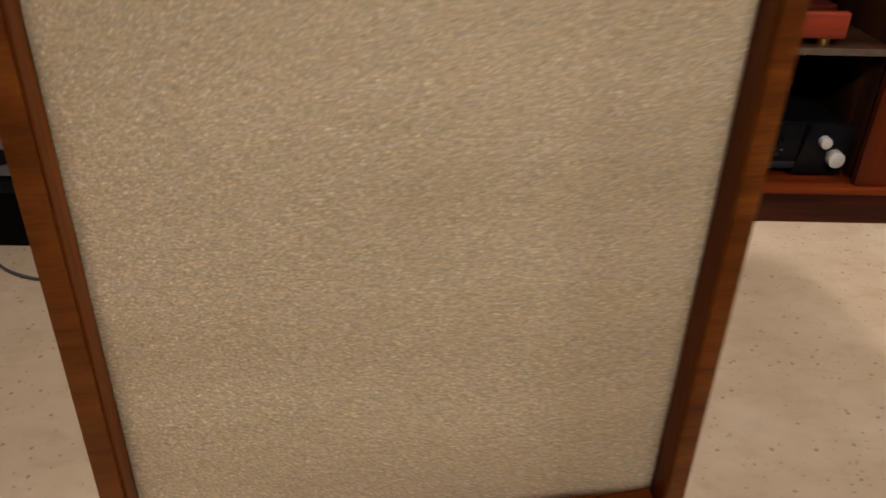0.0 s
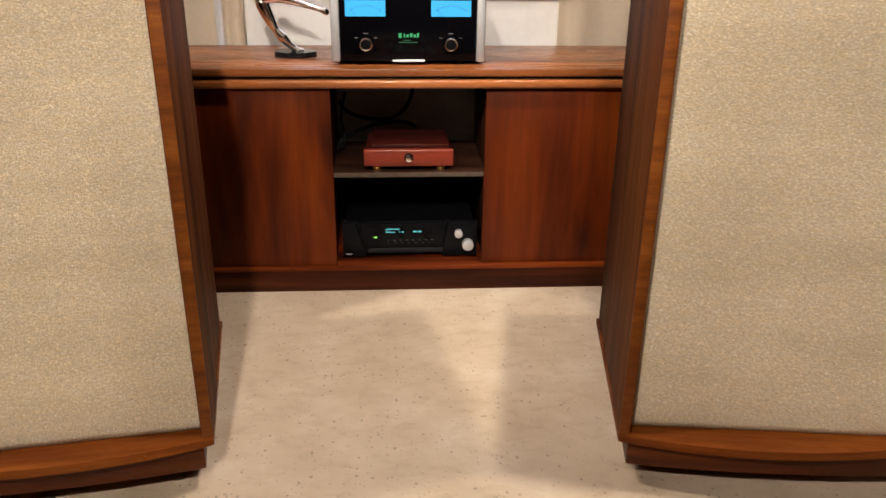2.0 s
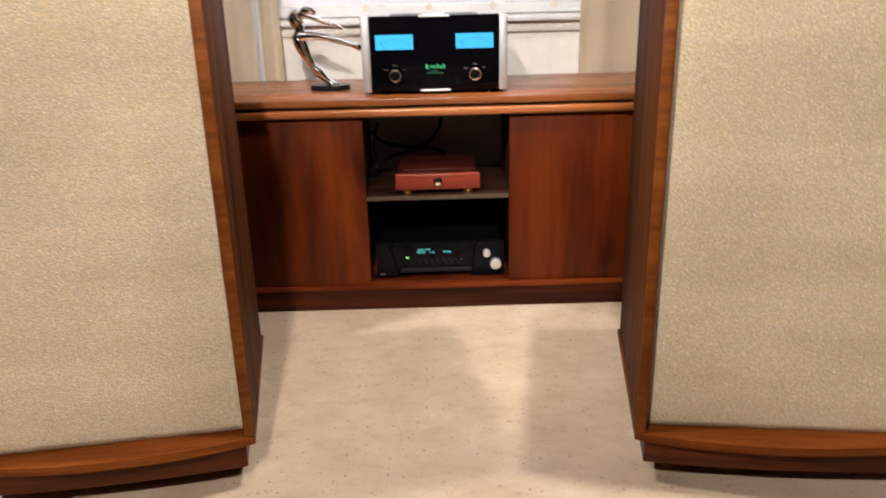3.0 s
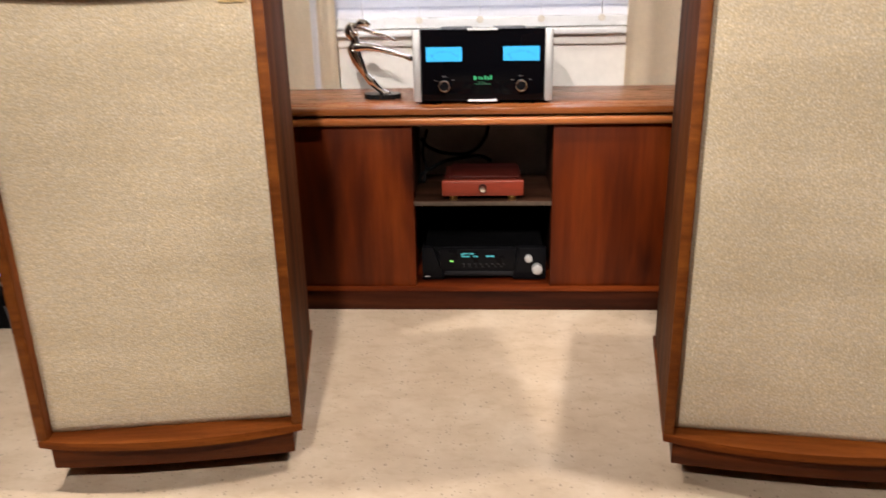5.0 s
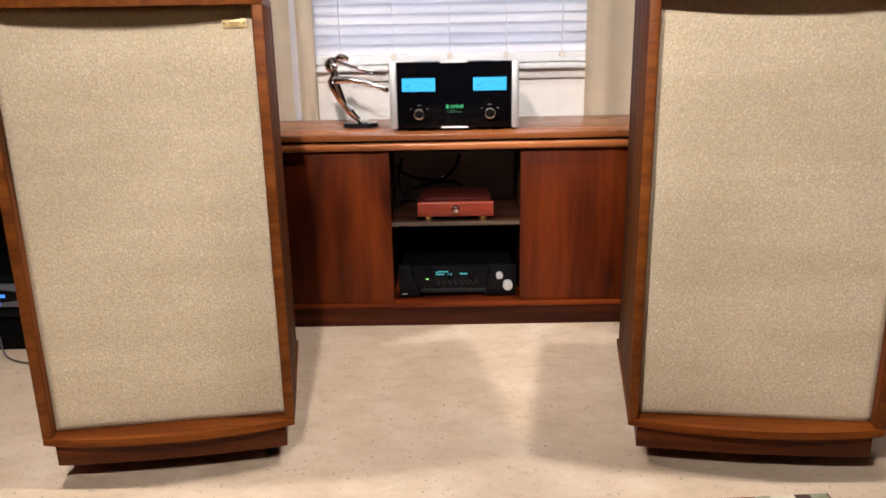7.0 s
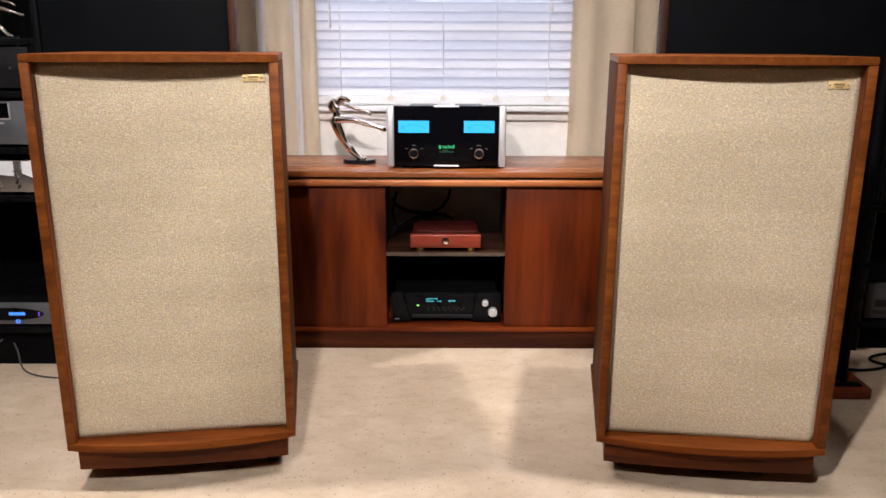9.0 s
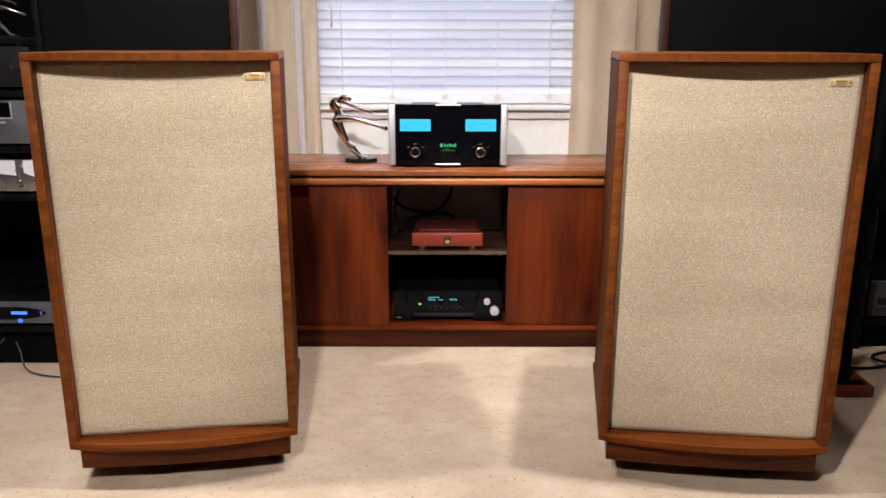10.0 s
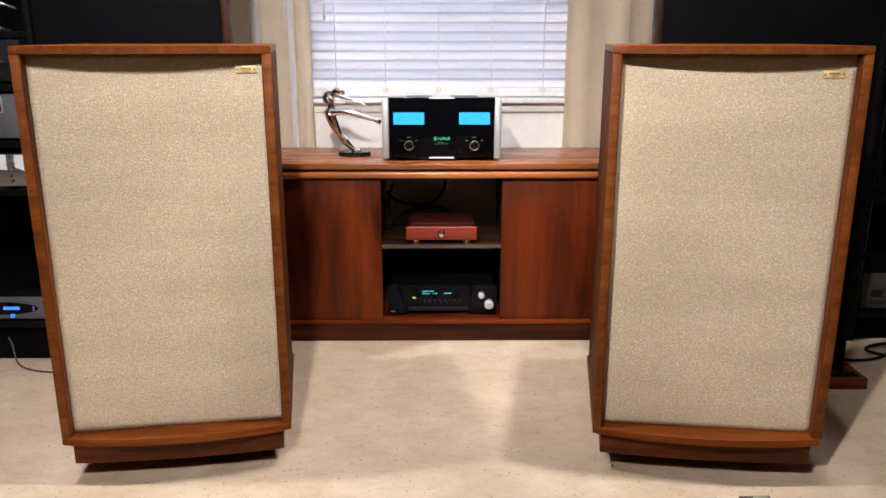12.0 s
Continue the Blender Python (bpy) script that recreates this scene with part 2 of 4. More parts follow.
def floor_sheet():
    """Cream speckled sheet floor: clouds, grey-brown smears and small dark flakes."""
    m = mat("floor_sheet", (0.6, 0.5, 0.4), 0.42)
    vec = coords(m, shift=False)
    clouds = noise_tex(m, vec, 5.0, 5, 0.6)
    smear = noise_tex(m, coords(m, (0.6, 1.0, 1), False), 26, 5, 0.62, 0.3)
    col = ramp(m, clouds, [(0.33, (0.45, 0.345, 0.248)), (0.52, (0.52, 0.408, 0.302)), (0.68, (0.59, 0.482, 0.374))])
    col = mixed(m, col, ramp(m, smear, [(0.33, (0.78, 0.73, 0.66)), (0.50, (1, 1, 1))]), 0.42, "MULTIPLY")
    for scale, size, keep, tint in ((22, 0.10, 0.50, (0.13, 0.09, 0.065)), (48, 0.17, 0.60, (0.09, 0.06, 0.045)), (90, 0.24, 0.68, (0.24, 0.18, 0.13))):
        warp = node(m, "ShaderNodeVectorMath")
        wob = node(m, "ShaderNodeTexNoise", Scale=120.0, Detail=2.0)
        link(m, vec, wob.inputs["Vector"])
        sc = node(m, "ShaderNodeVectorMath")
        sc.operation = "SCALE"
        sc.inputs["Scale"].default_value = 0.005
        link(m, wob.outputs["Color"], sc.inputs[0])
        link(m, vec, warp.inputs[0])
        link(m, sc.outputs[0], warp.inputs[1])
        v = node(m, "ShaderNodeTexVoronoi", Scale=float(scale), Randomness=1.0)
        link(m, warp.outputs[0], v.inputs["Vector"])
        spot = ramp(m, v.outputs["Distance"], [(size * 0.7, (1, 1, 1)), (size, (0, 0, 0))])
        some = node(m, "ShaderNodeSeparateColor")
        link(m, v.outputs["Color"], some.inputs[0])
        pick = node(m, "ShaderNodeMath")
        pick.operation = "GREATER_THAN"
        pick.inputs[1].default_value = keep
        link(m, some.outputs[0], pick.inputs[0])
        fac = node(m, "ShaderNodeMath")
        fac.operation = "MULTIPLY"
        link(m, spot, fac.inputs[0])
        link(m, pick.outputs[0], fac.inputs[1])
        soft = node(m, "ShaderNodeMath")
        soft.operation = "MULTIPLY"
        soft.inputs[1].default_value = 0.58
        link(m, fac.outputs[0], soft.inputs[0])
        col = mixed(m, col, tint, soft.outputs[0])
    link(m, col, bsdf(m).inputs["Base Color"])
    link(m, ramp(m, smear, [(0.3, (0.5,) * 3), (0.7, (0.36,) * 3)]), bsdf(m).inputs["Roughness"])
    bump(m, smear, 0.06, 0.001)
    return m


floor_vinyl = floor_sheet()


def cloth(name, colour, through_light, weave_depth=0.2):
    m = noisy(name, colour, 0.9, 0.06, 8.0) if weave_depth else mat(name, colour, 0.5, shine=0.3)
    weave = noise_tex(m, coords(m, (1, 1, 0.3)), 400, 2)
    if weave_depth:
        bump(m, weave, weave_depth, 0.001)
    tr = node(m, "ShaderNodeBsdfTranslucent")
    tr.inputs["Color"].default_value = (*colour, 1)
    mx = node(m, "ShaderNodeMixShader")
    mx.inputs[0].default_value = through_light
    out = m.node_tree.nodes["Material Output"]
    link(m, bsdf(m).outputs[0], mx.inputs[1])
    link(m, tr.outputs[0], mx.inputs[2])
    link(m, mx.outputs[0], out.inputs["Surface"])
    return m


curtain_cloth = cloth("curtain_cloth", (0.80, 0.70, 0.57), 0.22)
lining_cloth = cloth("lining_cloth", (0.84, 0.83, 0.86), 0.3)
slat_vinyl = cloth("slat_vinyl", (0.84, 0.845, 0.90), 0.26, 0)


def pile(name, colour):
    m = noisy(name, colour, 0.95, 0.22, 30.0)
    bump(m, noise_tex(m, coords(m), 420, 3), 0.8, 0.004)
    return m


PILE = {"sage": pile("pile_sage", (0.25, 0.25, 0.17)), "rust": pile("pile_rust", (0.36, 0.135, 0.065)), "brown": pile("pile_brown", (0.055, 0.026, 0.02)),
        "red": pile("pile_red", (0.26, 0.018, 0.022)), "cream": pile("pile_cream", (0.60, 0.53, 0.42)), "edge": pile("pile_edge", (0.10, 0.045, 0.03))}


# ---- building helpers ----
def mesh(bm, name, *mats, smooth=None):
    me = bpy.data.meshes.new(name)
    if smooth is not None:
        for f in bm.faces:
            f.smooth = True
        for e in bm.edges:
            e.smooth = not (len(e.link_faces) == 2 and e.calc_face_angle(0) > radians(smooth))
    bm.to_mesh(me)
    bm.free()
    for m in mats:
        me.materials.append(m)
    return me


def thing(name, m, label, category, group="", kind=""):
    ob = new(name)
    ob.matrix_basis = m
    return tagged(ob, label, category, group, kind)


def part(name, bm, material, parent, label="", smooth=35):
    """One mesh object under a thing or a part."""
    ob = new(name, mesh(bm, name, material, smooth=smooth))
    ob.parent = parent
    return tagged(ob, label)


def solid(name, bm, materials, label, category, kind="", group="", m=None, smooth=35):
    ob = new(name, mesh(bm, name, *materials, smooth=smooth))
    if m is not None:
        ob.matrix_basis = m
    return tagged(ob, label, category, group, kind)


def box(x0, x1, y0, y1, z0, z1, bevel=0.0, bm=None, segments=2):
    bm = bm or bmesh.new()
    m = Matrix.Translation(((x0 + x1) / 2, (y0 + y1) / 2, (z0 + z1) / 2)) @ Matrix.Diagonal((x1 - x0, y1 - y0, z1 - z0, 1))
    made = bmesh.ops.create_cube(bm, size=1, matrix=m)
    if bevel:
        edges = list({e for v in made["verts"] for e in v.link_edges})
        bmesh.ops.bevel(bm, geom=edges, offset=bevel, segments=segments, affect="EDGES", profile=0.5)
    return bm


def disc(x, y, z, r, length, axis="y", n=28, r2=None, bevel=0.0, bm=None):
    """A turned cylinder, centred, along an axis; r2 is the radius of its far end."""
    bm = bm or bmesh.new()
    turn = {"z": Matrix.Identity(4), "y": pose(0, 0, 0, 90), "x": pose(0, 0, 0, 0, 90)}[axis]
    made = bmesh.ops.create_cone(bm, cap_ends=True, segments=n, radius1=r, radius2=r if r2 is None else r2, depth=length, matrix=Matrix.Translation((x, y, z)) @ turn)
    if bevel:
        caps = {e for v in made["verts"] for e in v.link_edges if any(len(f.verts) > 4 for f in e.link_faces)}
        bmesh.ops.bevel(bm, geom=list(caps), offset=bevel, segments=2, affect="EDGES", profile=0.5)
    return bm


def ring(x, y, z, r, thick, axis="y", n=32, k=8, bm=None):
    bm = bm or bmesh.new()
    turn = {"z": Matrix.Identity(4), "y": pose(0, 0, 0, 90), "x": pose(0, 0, 0, 0, 90)}[axis]
    m = Matrix.Translation((x, y, z)) @ turn
    vs = [[bm.verts.new(m @ Vector(((r + thick * math.cos(b)) * math.cos(a), (r + thick * math.cos(b)) * math.sin(a), thick * math.sin(b))))
           for b in (2 * math.pi * j / k for j in range(k))] for a in (2 * math.pi * i / n for i in range(n))]
    for i in range(n):
        for j in range(k):
            bm.faces.new((vs[i][j], vs[(i + 1) % n][j], vs[(i + 1) % n][(j + 1) % k], vs[i][(j + 1) % k]))
    return bm


def tube(points, radii, n=10, steps=6, bm=None):
    """A round limb through the points (smoothed), with a radius at each."""
    bm = bm or bmesh.new()
    p = [Vector(q) for q in points]
    radii = radii if isinstance(radii, (list, tuple)) else [radii] * len(p)
    line = []
    for i in range(len(p) - 1):
        a, b, c, d = p[max(i - 1, 0)], p[i], p[i + 1], p[min(i + 2, len(p) - 1)]
        for s in range(steps + (i == len(p) - 2)):
            u = s / steps
            q = 0.5 * (2 * b + (c - a) * u + (2 * a - 5 * b + 4 * c - d) * u * u + (3 * b - a - 3 * c + d) * u ** 3)
            line.append((q, radii[i] * (1 - u) + radii[i + 1] * u))
    rings, side = [], None
    for i, (q, r) in enumerate(line):
        t = (line[min(i + 1, len(line) - 1)][0] - line[max(i - 1, 0)][0]).normalized()
        if side is None:
            side = t.orthogonal().normalized()
        side = (side - t * side.dot(t)).normalized()
        up = t.cross(side)
        rings.append([bm.verts.new(q + r * (math.cos(a) * side + math.sin(a) * up)) for a in (2 * math.pi * k / n for k in range(n))])
    for a, b in zip(rings, rings[1:]):
        for k in range(n):
            bm.faces.new((a[k], a[(k + 1) % n], b[(k + 1) % n], b[k]))
    bm.faces.new(rings[0][::-1])
    bm.faces.new(rings[-1])
    return bm


def bars(x, z, y, rows, bm=None):
    """Plain bars that stand for writing that cannot be read: rows of (dx, dz, width, height)."""
    bm = bm or bmesh.new()
    for dx, dz, w, h in rows:
        box(x + dx - w / 2, x + dx + w / 2, y - 0.0006, y + 0.0006, z + dz - h / 2, z + dz + h / 2, bm=bm)
    return bm


# ---- the room ----
WALL_Y = 0.52
WX0, WX1, WZ0, WZ1 = -0.575, 0.548, 0.905, 2.05      # the window's opening
X0, X1, Y0 = -3.0, 3.0, -5.2

solid("floor", box(X0 - 0.15, X1 + 0.15, Y0 - 0.15, WALL_Y + 0.15, -0.12, 0.0), [floor_vinyl], "cream speckled sheet floor with small dark flakes", "floor", "structure")
bm = box(X0 - 0.15, WX0, WALL_Y, WALL_Y + 0.15, 0, CEIL)
box(WX1, X1 + 0.15, WALL_Y, WALL_Y + 0.15, 0, CEIL, bm=bm)
box(WX0, WX1, WALL_Y, WALL_Y + 0.15, 0, WZ0, bm=bm)
box(WX0, WX1, WALL_Y, WALL_Y + 0.15, WZ1, CEIL, bm=bm)
solid("wall_north", bm, [wall_paint], "off-white painted wall with a window opening", "wall", "structure", smooth=None)
solid("wall_west", box(X0 - 0.15, X0, Y0, WALL_Y, 0, CEIL), [tan_paint], "tan painted plain wall", "wall", "structure", smooth=None)
solid("wall_east", box(X1, X1 + 0.15, Y0, WALL_Y, 0, CEIL), [tan_paint], "tan painted plain wall", "wall", "structure", smooth=None)
solid("wall_south", box(X0 - 0.15, X1 + 0.15, Y0 - 0.15, Y0, 0, CEIL), [tan_paint], "tan painted plain wall", "wall", "structure", smooth=None)
solid("ceiling", box(X0 - 0.15, X1 + 0.15, Y0 - 0.15, WALL_Y + 0.15, CEIL, CEIL + 0.1), [ceiling_paint], "white painted flat ceiling", "ceiling", "structure", smooth=None)
solid("backdrop", box(-3, 3, 2.4, 2.42, -0.5, 4.0), [outdoors], "bright overcast daylight outside the window", "backdrop", "structure", smooth=None)

# Unseen fixtures at each lamp; the last one belongs to the added fill.
for lx, ly, aim, watts, cone in DOWNLIGHTS_AND_FILL:
    dl = thing("unseen_ceiling_light", pose(lx, ly, CEIL), "unseen white recessed round downlight at a lamp position", "ceiling light", "downlights")
    part("trim_ring", ring(0, 0, -0.006, 0.095, 0.012, "z"), white_metal, dl)
    part("lens", disc(0, 0, -0.006, 0.086, 0.008, "z"), lamp_lens, dl, "glowing frosted lens")

# window: frame, sash, sill, apron, blind
win = thing("window_1", pose(0, 0, 0), "white-framed window behind a lowered venetian blind", "window", kind="structure")
FR = 0.045
part("window_frame", box(WX0, WX0 + FR, WALL_Y + 0.06, WALL_Y + 0.11, WZ0, WZ1, 0.003), white_paint, win)
part("window_frame", box(WX1 - FR, WX1, WALL_Y + 0.06, WALL_Y + 0.11, WZ0, WZ1, 0.003), white_paint, win)
part("window_frame", box(WX0 + FR, WX1 - FR, WALL_Y + 0.06, WALL_Y + 0.11, WZ0, WZ0 + FR, 0.003), white_paint, win)
part("window_frame", box(WX0 + FR, WX1 - FR, WALL_Y + 0.06, WALL_Y + 0.11, WZ1 - FR, WZ1, 0.003), white_paint, win)
part("meeting_rail", box(WX0 + FR, WX1 - FR, WALL_Y + 0.065, WALL_Y + 0.105, 1.46, 1.50, 0.003), white_paint, win)
glass = mat("window_glass", (1, 1, 1), 0.0)
bsdf(glass).inputs["Transmission Weight"].default_value = 1.0
for z0, z1 in ((WZ0 + FR, 1.46), (1.50, WZ1 - FR)):
    pane = part("pane", box(WX0 + FR, WX1 - FR, WALL_Y + 0.082, WALL_Y + 0.087, z0, z1), glass, win, "clear glass pane", None)
    pane.visible_shadow = False
part("window_sill", box(WX0 - 0.005, WX1 + 0.005, WALL_Y - 0.045, WALL_Y + 0.06, 0.884, 0.904, 0.006), white_metal, win, "white glossy sill")
part("apron", box(WX0, WX1, WALL_Y - 0.016, WALL_Y, 0.846, 0.883, 0.003), white_paint, win)

blind = thing("venetian_blind", pose(0, 0, 0), "white lowered venetian blind glowing with daylight", "window blind")
BX0, BX1, BY = WX0 + 0.008, WX1 - 0.008, WALL_Y + 0.012
SLAT, TILT = 0.0386, radians(51)
bm = bmesh.new()
cols, rows_ = [], []
for s in range(7):
    u = (s / 6 - 0.5) * 0.051
    crown = 0.0035 * (1 - (2 * s / 6 - 1) ** 2)
    y, z = u * math.cos(TILT) - crown * math.sin(TILT), u * math.sin(TILT) + crown * math.cos(TILT)
    rows_.append([bm.verts.new((BX0, y, z)), bm.verts.new((BX1, y, z))])
for a, b in zip(rows_, rows_[1:]):
    bm.faces.new((a[0], a[1], b[1], b[0]))
bmesh.ops.solidify(bm, geom=list(bm.faces), thickness=0.0016)
slat_mesh = mesh(bm, "slat", slat_vinyl, smooth=40)
z = 0.968
while z < WZ1 - 0.06:
    ob = new("slat", slat_mesh)
    ob.parent = blind
    ob.location = (random.uniform(-0.001, 0.001), BY + 0.012, z)
    ob.rotation_euler = (random.uniform(-0.001, 0.001), random.uniform(-0.0008, 0.0008), 0)
    z += SLAT
part("bottom_rail", box(BX0, BX1, BY - 0.012, BY + 0.036, 0.909, 0.946, 0.005), white_metal, blind)
part("head_rail", box(BX0, BX1, BY - 0.012, BY + 0.045, WZ1 - 0.055, WZ1 - 0.005, 0.003), white_metal, blind)
for cx in (-0.445, -0.235, -0.01, 0.215, 0.435):
    part("cord_button", disc(cx, BY - 0.016, 0.938, 0.013, 0.008, "y", 14, bevel=0.002), clip_beige, blind, "small beige cord button")
    for dy in (-0.016, 0.042):
        part("ladder_cord", tube([(cx, BY + dy, 0.945), (cx, BY + dy, WZ1 - 0.05)], 0.0014 if abs(cx) > 0.4 else 0.0008, 5, 1), cord_white, blind)
part("tilt_wand", tube([(-0.485, BY - 0.02, 1.225), (-0.488, BY - 0.022, 1.5), (-0.485, BY - 0.015, 1.98)], 0.004, 8, 3), cord_white, blind, "grey tilt wand")
part("pull_cord", tube([(0.442, BY - 0.02, 1.325), (0.445, BY - 0.022, 1.6), (0.442, BY - 0.015, 1.98)], 0.0018, 6, 3), cord_white, blind)
part("tassel", disc(0.442, BY - 0.02, 1.31, 0.008, 0.035, "z", 10, 0.004), cord_white, blind, "white cord tassel")


def curtain(name, x0, x1, folds, depth, material, label, seed, y=0.455, z0=0.03, z1=2.25):
    """A hanging cloth with rounded pleats that loosen towards the hem."""
    rnd = random.Random(seed)
    bm = bmesh.new()
    n, rows = folds * 14, 16
    ph = [rnd.uniform(-0.7, 0.7) for _ in range(folds + 2)]
    grid = []
    for j in range(rows + 1):
        v = j / rows
        line = []
        for i in range(n + 1):
            u = i / n
            k = u * folds
            wob = ph[int(k)] * (1 - k % 1) + ph[int(k) + 1] * (k % 1)
            amp = depth * (0.75 + 0.25 * math.sin(3.1 * wob + 2)) * (1 - 0.15 * v)
            yy = y + amp * math.sin(2 * math.pi * k + wob * (0.7 + 0.5 * v)) - 0.006 * math.sin(7 * v + 3 * u)
            xx = x0 + (x1 - x0) * (u + 0.012 * math.sin(2.5 * v + 6 * u))
            line.append(bm.verts.new((xx, yy, z0 + (z1 - z0) * (1 - v))))
        grid.append(line)
    for a, b in zip(grid, grid[1:]):
        for i in range(n):
            bm.faces.new((a[i], a[i + 1], b[i + 1], b[i]))
    bmesh.ops.solidify(bm, geom=list(bm.faces), thickness=0.0025)
    return solid(name, bm, [material], label, "curtain", group="curtains at the window", smooth=60)


curtain("curtain", -0.612, -0.536, 1, 0.012, curtain_cloth, "beige cloth curtain edge hanging beside the window", 3)
# Narrow bluish-white cloth strips set between the beige panels.
curtain("sheer_curtain", -0.640, -0.602, 1, 0.006, lining_cloth, "narrow bluish-white cloth strip between beige folds", 4, 0.452)
curtain("curtain", -0.760, -0.630, 1, 0.016, curtain_cloth, "beige cloth curtain hanging in one broad fold", 5)
curtain("sheer_curtain", -0.792, -0.748, 1, 0.006, lining_cloth, "narrow bluish-white cloth strip by the panel speaker", 6, 0.452)
curtain("curtain", -1.02, -0.784, 2, 0.014, curtain_cloth, "beige cloth curtain partly behind the panel speaker", 7)
curtain("curtain", 0.515, 0.772, 2, 0.012, curtain_cloth, "wide beige cloth curtain with soft folds", 8)
curtain("curtain", 0.776, 1.02, 2, 0.018, curtain_cloth, "greyish beige cloth curtain behind the panel speaker", 11, 0.470)
rod = thing("curtain_rod", pose(0, 0, 0), "dark slim metal curtain rod over the window", "curtain rod")
part("pole", disc(-0.01, 0.455, 2.262, 0.011, 2.3, "x"), black_matte, rod)
for sx in (-1.15, 1.13):
    part("bracket", box(sx - 0.008, sx + 0.008, 0.455, WALL_Y, 2.25, 2.274, 0.002), black_matte, rod)

# ---- the low cabinet ----
CX, CD, TOP = 0.82, 0.42, 0.705
cab = thing("media_cabinet", pose(0, 0, 0), "long low reddish-brown wooden cabinet with sliding doors and an open middle", "cabinet")
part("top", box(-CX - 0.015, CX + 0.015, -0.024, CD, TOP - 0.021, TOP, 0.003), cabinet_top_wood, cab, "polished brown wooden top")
part("track_backing", box(-CX, CX, 0.006, CD - 0.02, TOP - 0.030, TOP - 0.0215), dark_wood_z, cab)
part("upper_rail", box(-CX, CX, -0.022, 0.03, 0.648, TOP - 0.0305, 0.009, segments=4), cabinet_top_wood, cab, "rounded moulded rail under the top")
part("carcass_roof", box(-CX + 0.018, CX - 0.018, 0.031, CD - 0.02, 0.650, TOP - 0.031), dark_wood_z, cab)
for s in (-1, 1):
    part("end_panel", box(min(s * CX, s * (CX - 0.018)), max(s * CX, s * (CX - 0.018)), 0.0, CD, 0.0, 0.647, 0.001), mahogany_z, cab)
    xi = s * 0.236
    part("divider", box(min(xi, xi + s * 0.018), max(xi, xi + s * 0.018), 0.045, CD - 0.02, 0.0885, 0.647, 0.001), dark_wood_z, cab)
    part("sliding_door", box(min(s * 0.228, s * (CX - 0.02)), max(s * 0.228, s * (CX - 0.02)), 0.0 if s < 0 else 0.004, 0.019 if s < 0 else 0.023, 0.0885, 0.646, 0.0015), mahogany_z, cab, "dark red-brown veneered sliding door")
part("bottom_board", box(-CX + 0.018, CX - 0.018, -0.010, CD - 0.02, 0.072, 0.088, 0.003), mahogany_x, cab)
part("plinth", box(-CX + 0.018, CX - 0.018, -0.002, 0.020, 0.0, 0.0715, 0.001), shaded_base_wood, cab, "mahogany base board with shade in its colour")
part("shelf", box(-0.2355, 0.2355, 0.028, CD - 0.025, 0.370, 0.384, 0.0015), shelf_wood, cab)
part("shelf_edge", box(-0.2355, 0.2355, 0.0245, 0.0275, 0.370, 0.3835), worn_edge, cab, "worn dark shelf edge")
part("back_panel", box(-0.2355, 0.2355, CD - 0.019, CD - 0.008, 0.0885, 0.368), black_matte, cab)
# Panel added in grey for the shaded wall behind the open back.
part("back_panel", box(-0.2355, 0.2355, CD - 0.019, CD - 0.008, 0.3845, 0.575), dim_wall_grey, cab, "grey panel standing in for the dim wall")
# Black strip stands in for the roof's shade on the back.
part("back_rail", box(-0.2355, 0.2355, CD - 0.030, CD - 0.008, 0.5755, 0.647, 0.002), black_matte, cab, "black strip for the shade under the roof")

# ---- the large loudspeakers ----
def bowed(w, back, bow, z0, z1, bevel, inset=0.0, taper=0.0):
    """A board whose front edge bows out in the middle and whose sides close in a little towards the back."""
    bm = bmesh.new()
    n = 20
    line = [(-w / 2 + taper, back), (w / 2 - taper, back)]
    for i in range(n + 1):
        u = 1 - 2 * i / n
        line.append((u * w / 2, inset - bow * (1 - u * u)))
    lo = [bm.verts.new((x, y, z0)) for x, y in line]
    hi = [bm.verts.new((x, y, z1)) for x, y in line]
    top, bottom = bm.faces.new(hi), bm.faces.new(lo[::-1])
    for i in range(len(line)):
        j = (i + 1) % len(line)
        bm.faces.new((lo[i], lo[j], hi[j], hi[i]))
    bmesh.ops.bevel(bm, geom=list(top.edges) + list(bottom.edges), offset=bevel, segments=2, affect="EDGES", profile=0.5)
    return bm


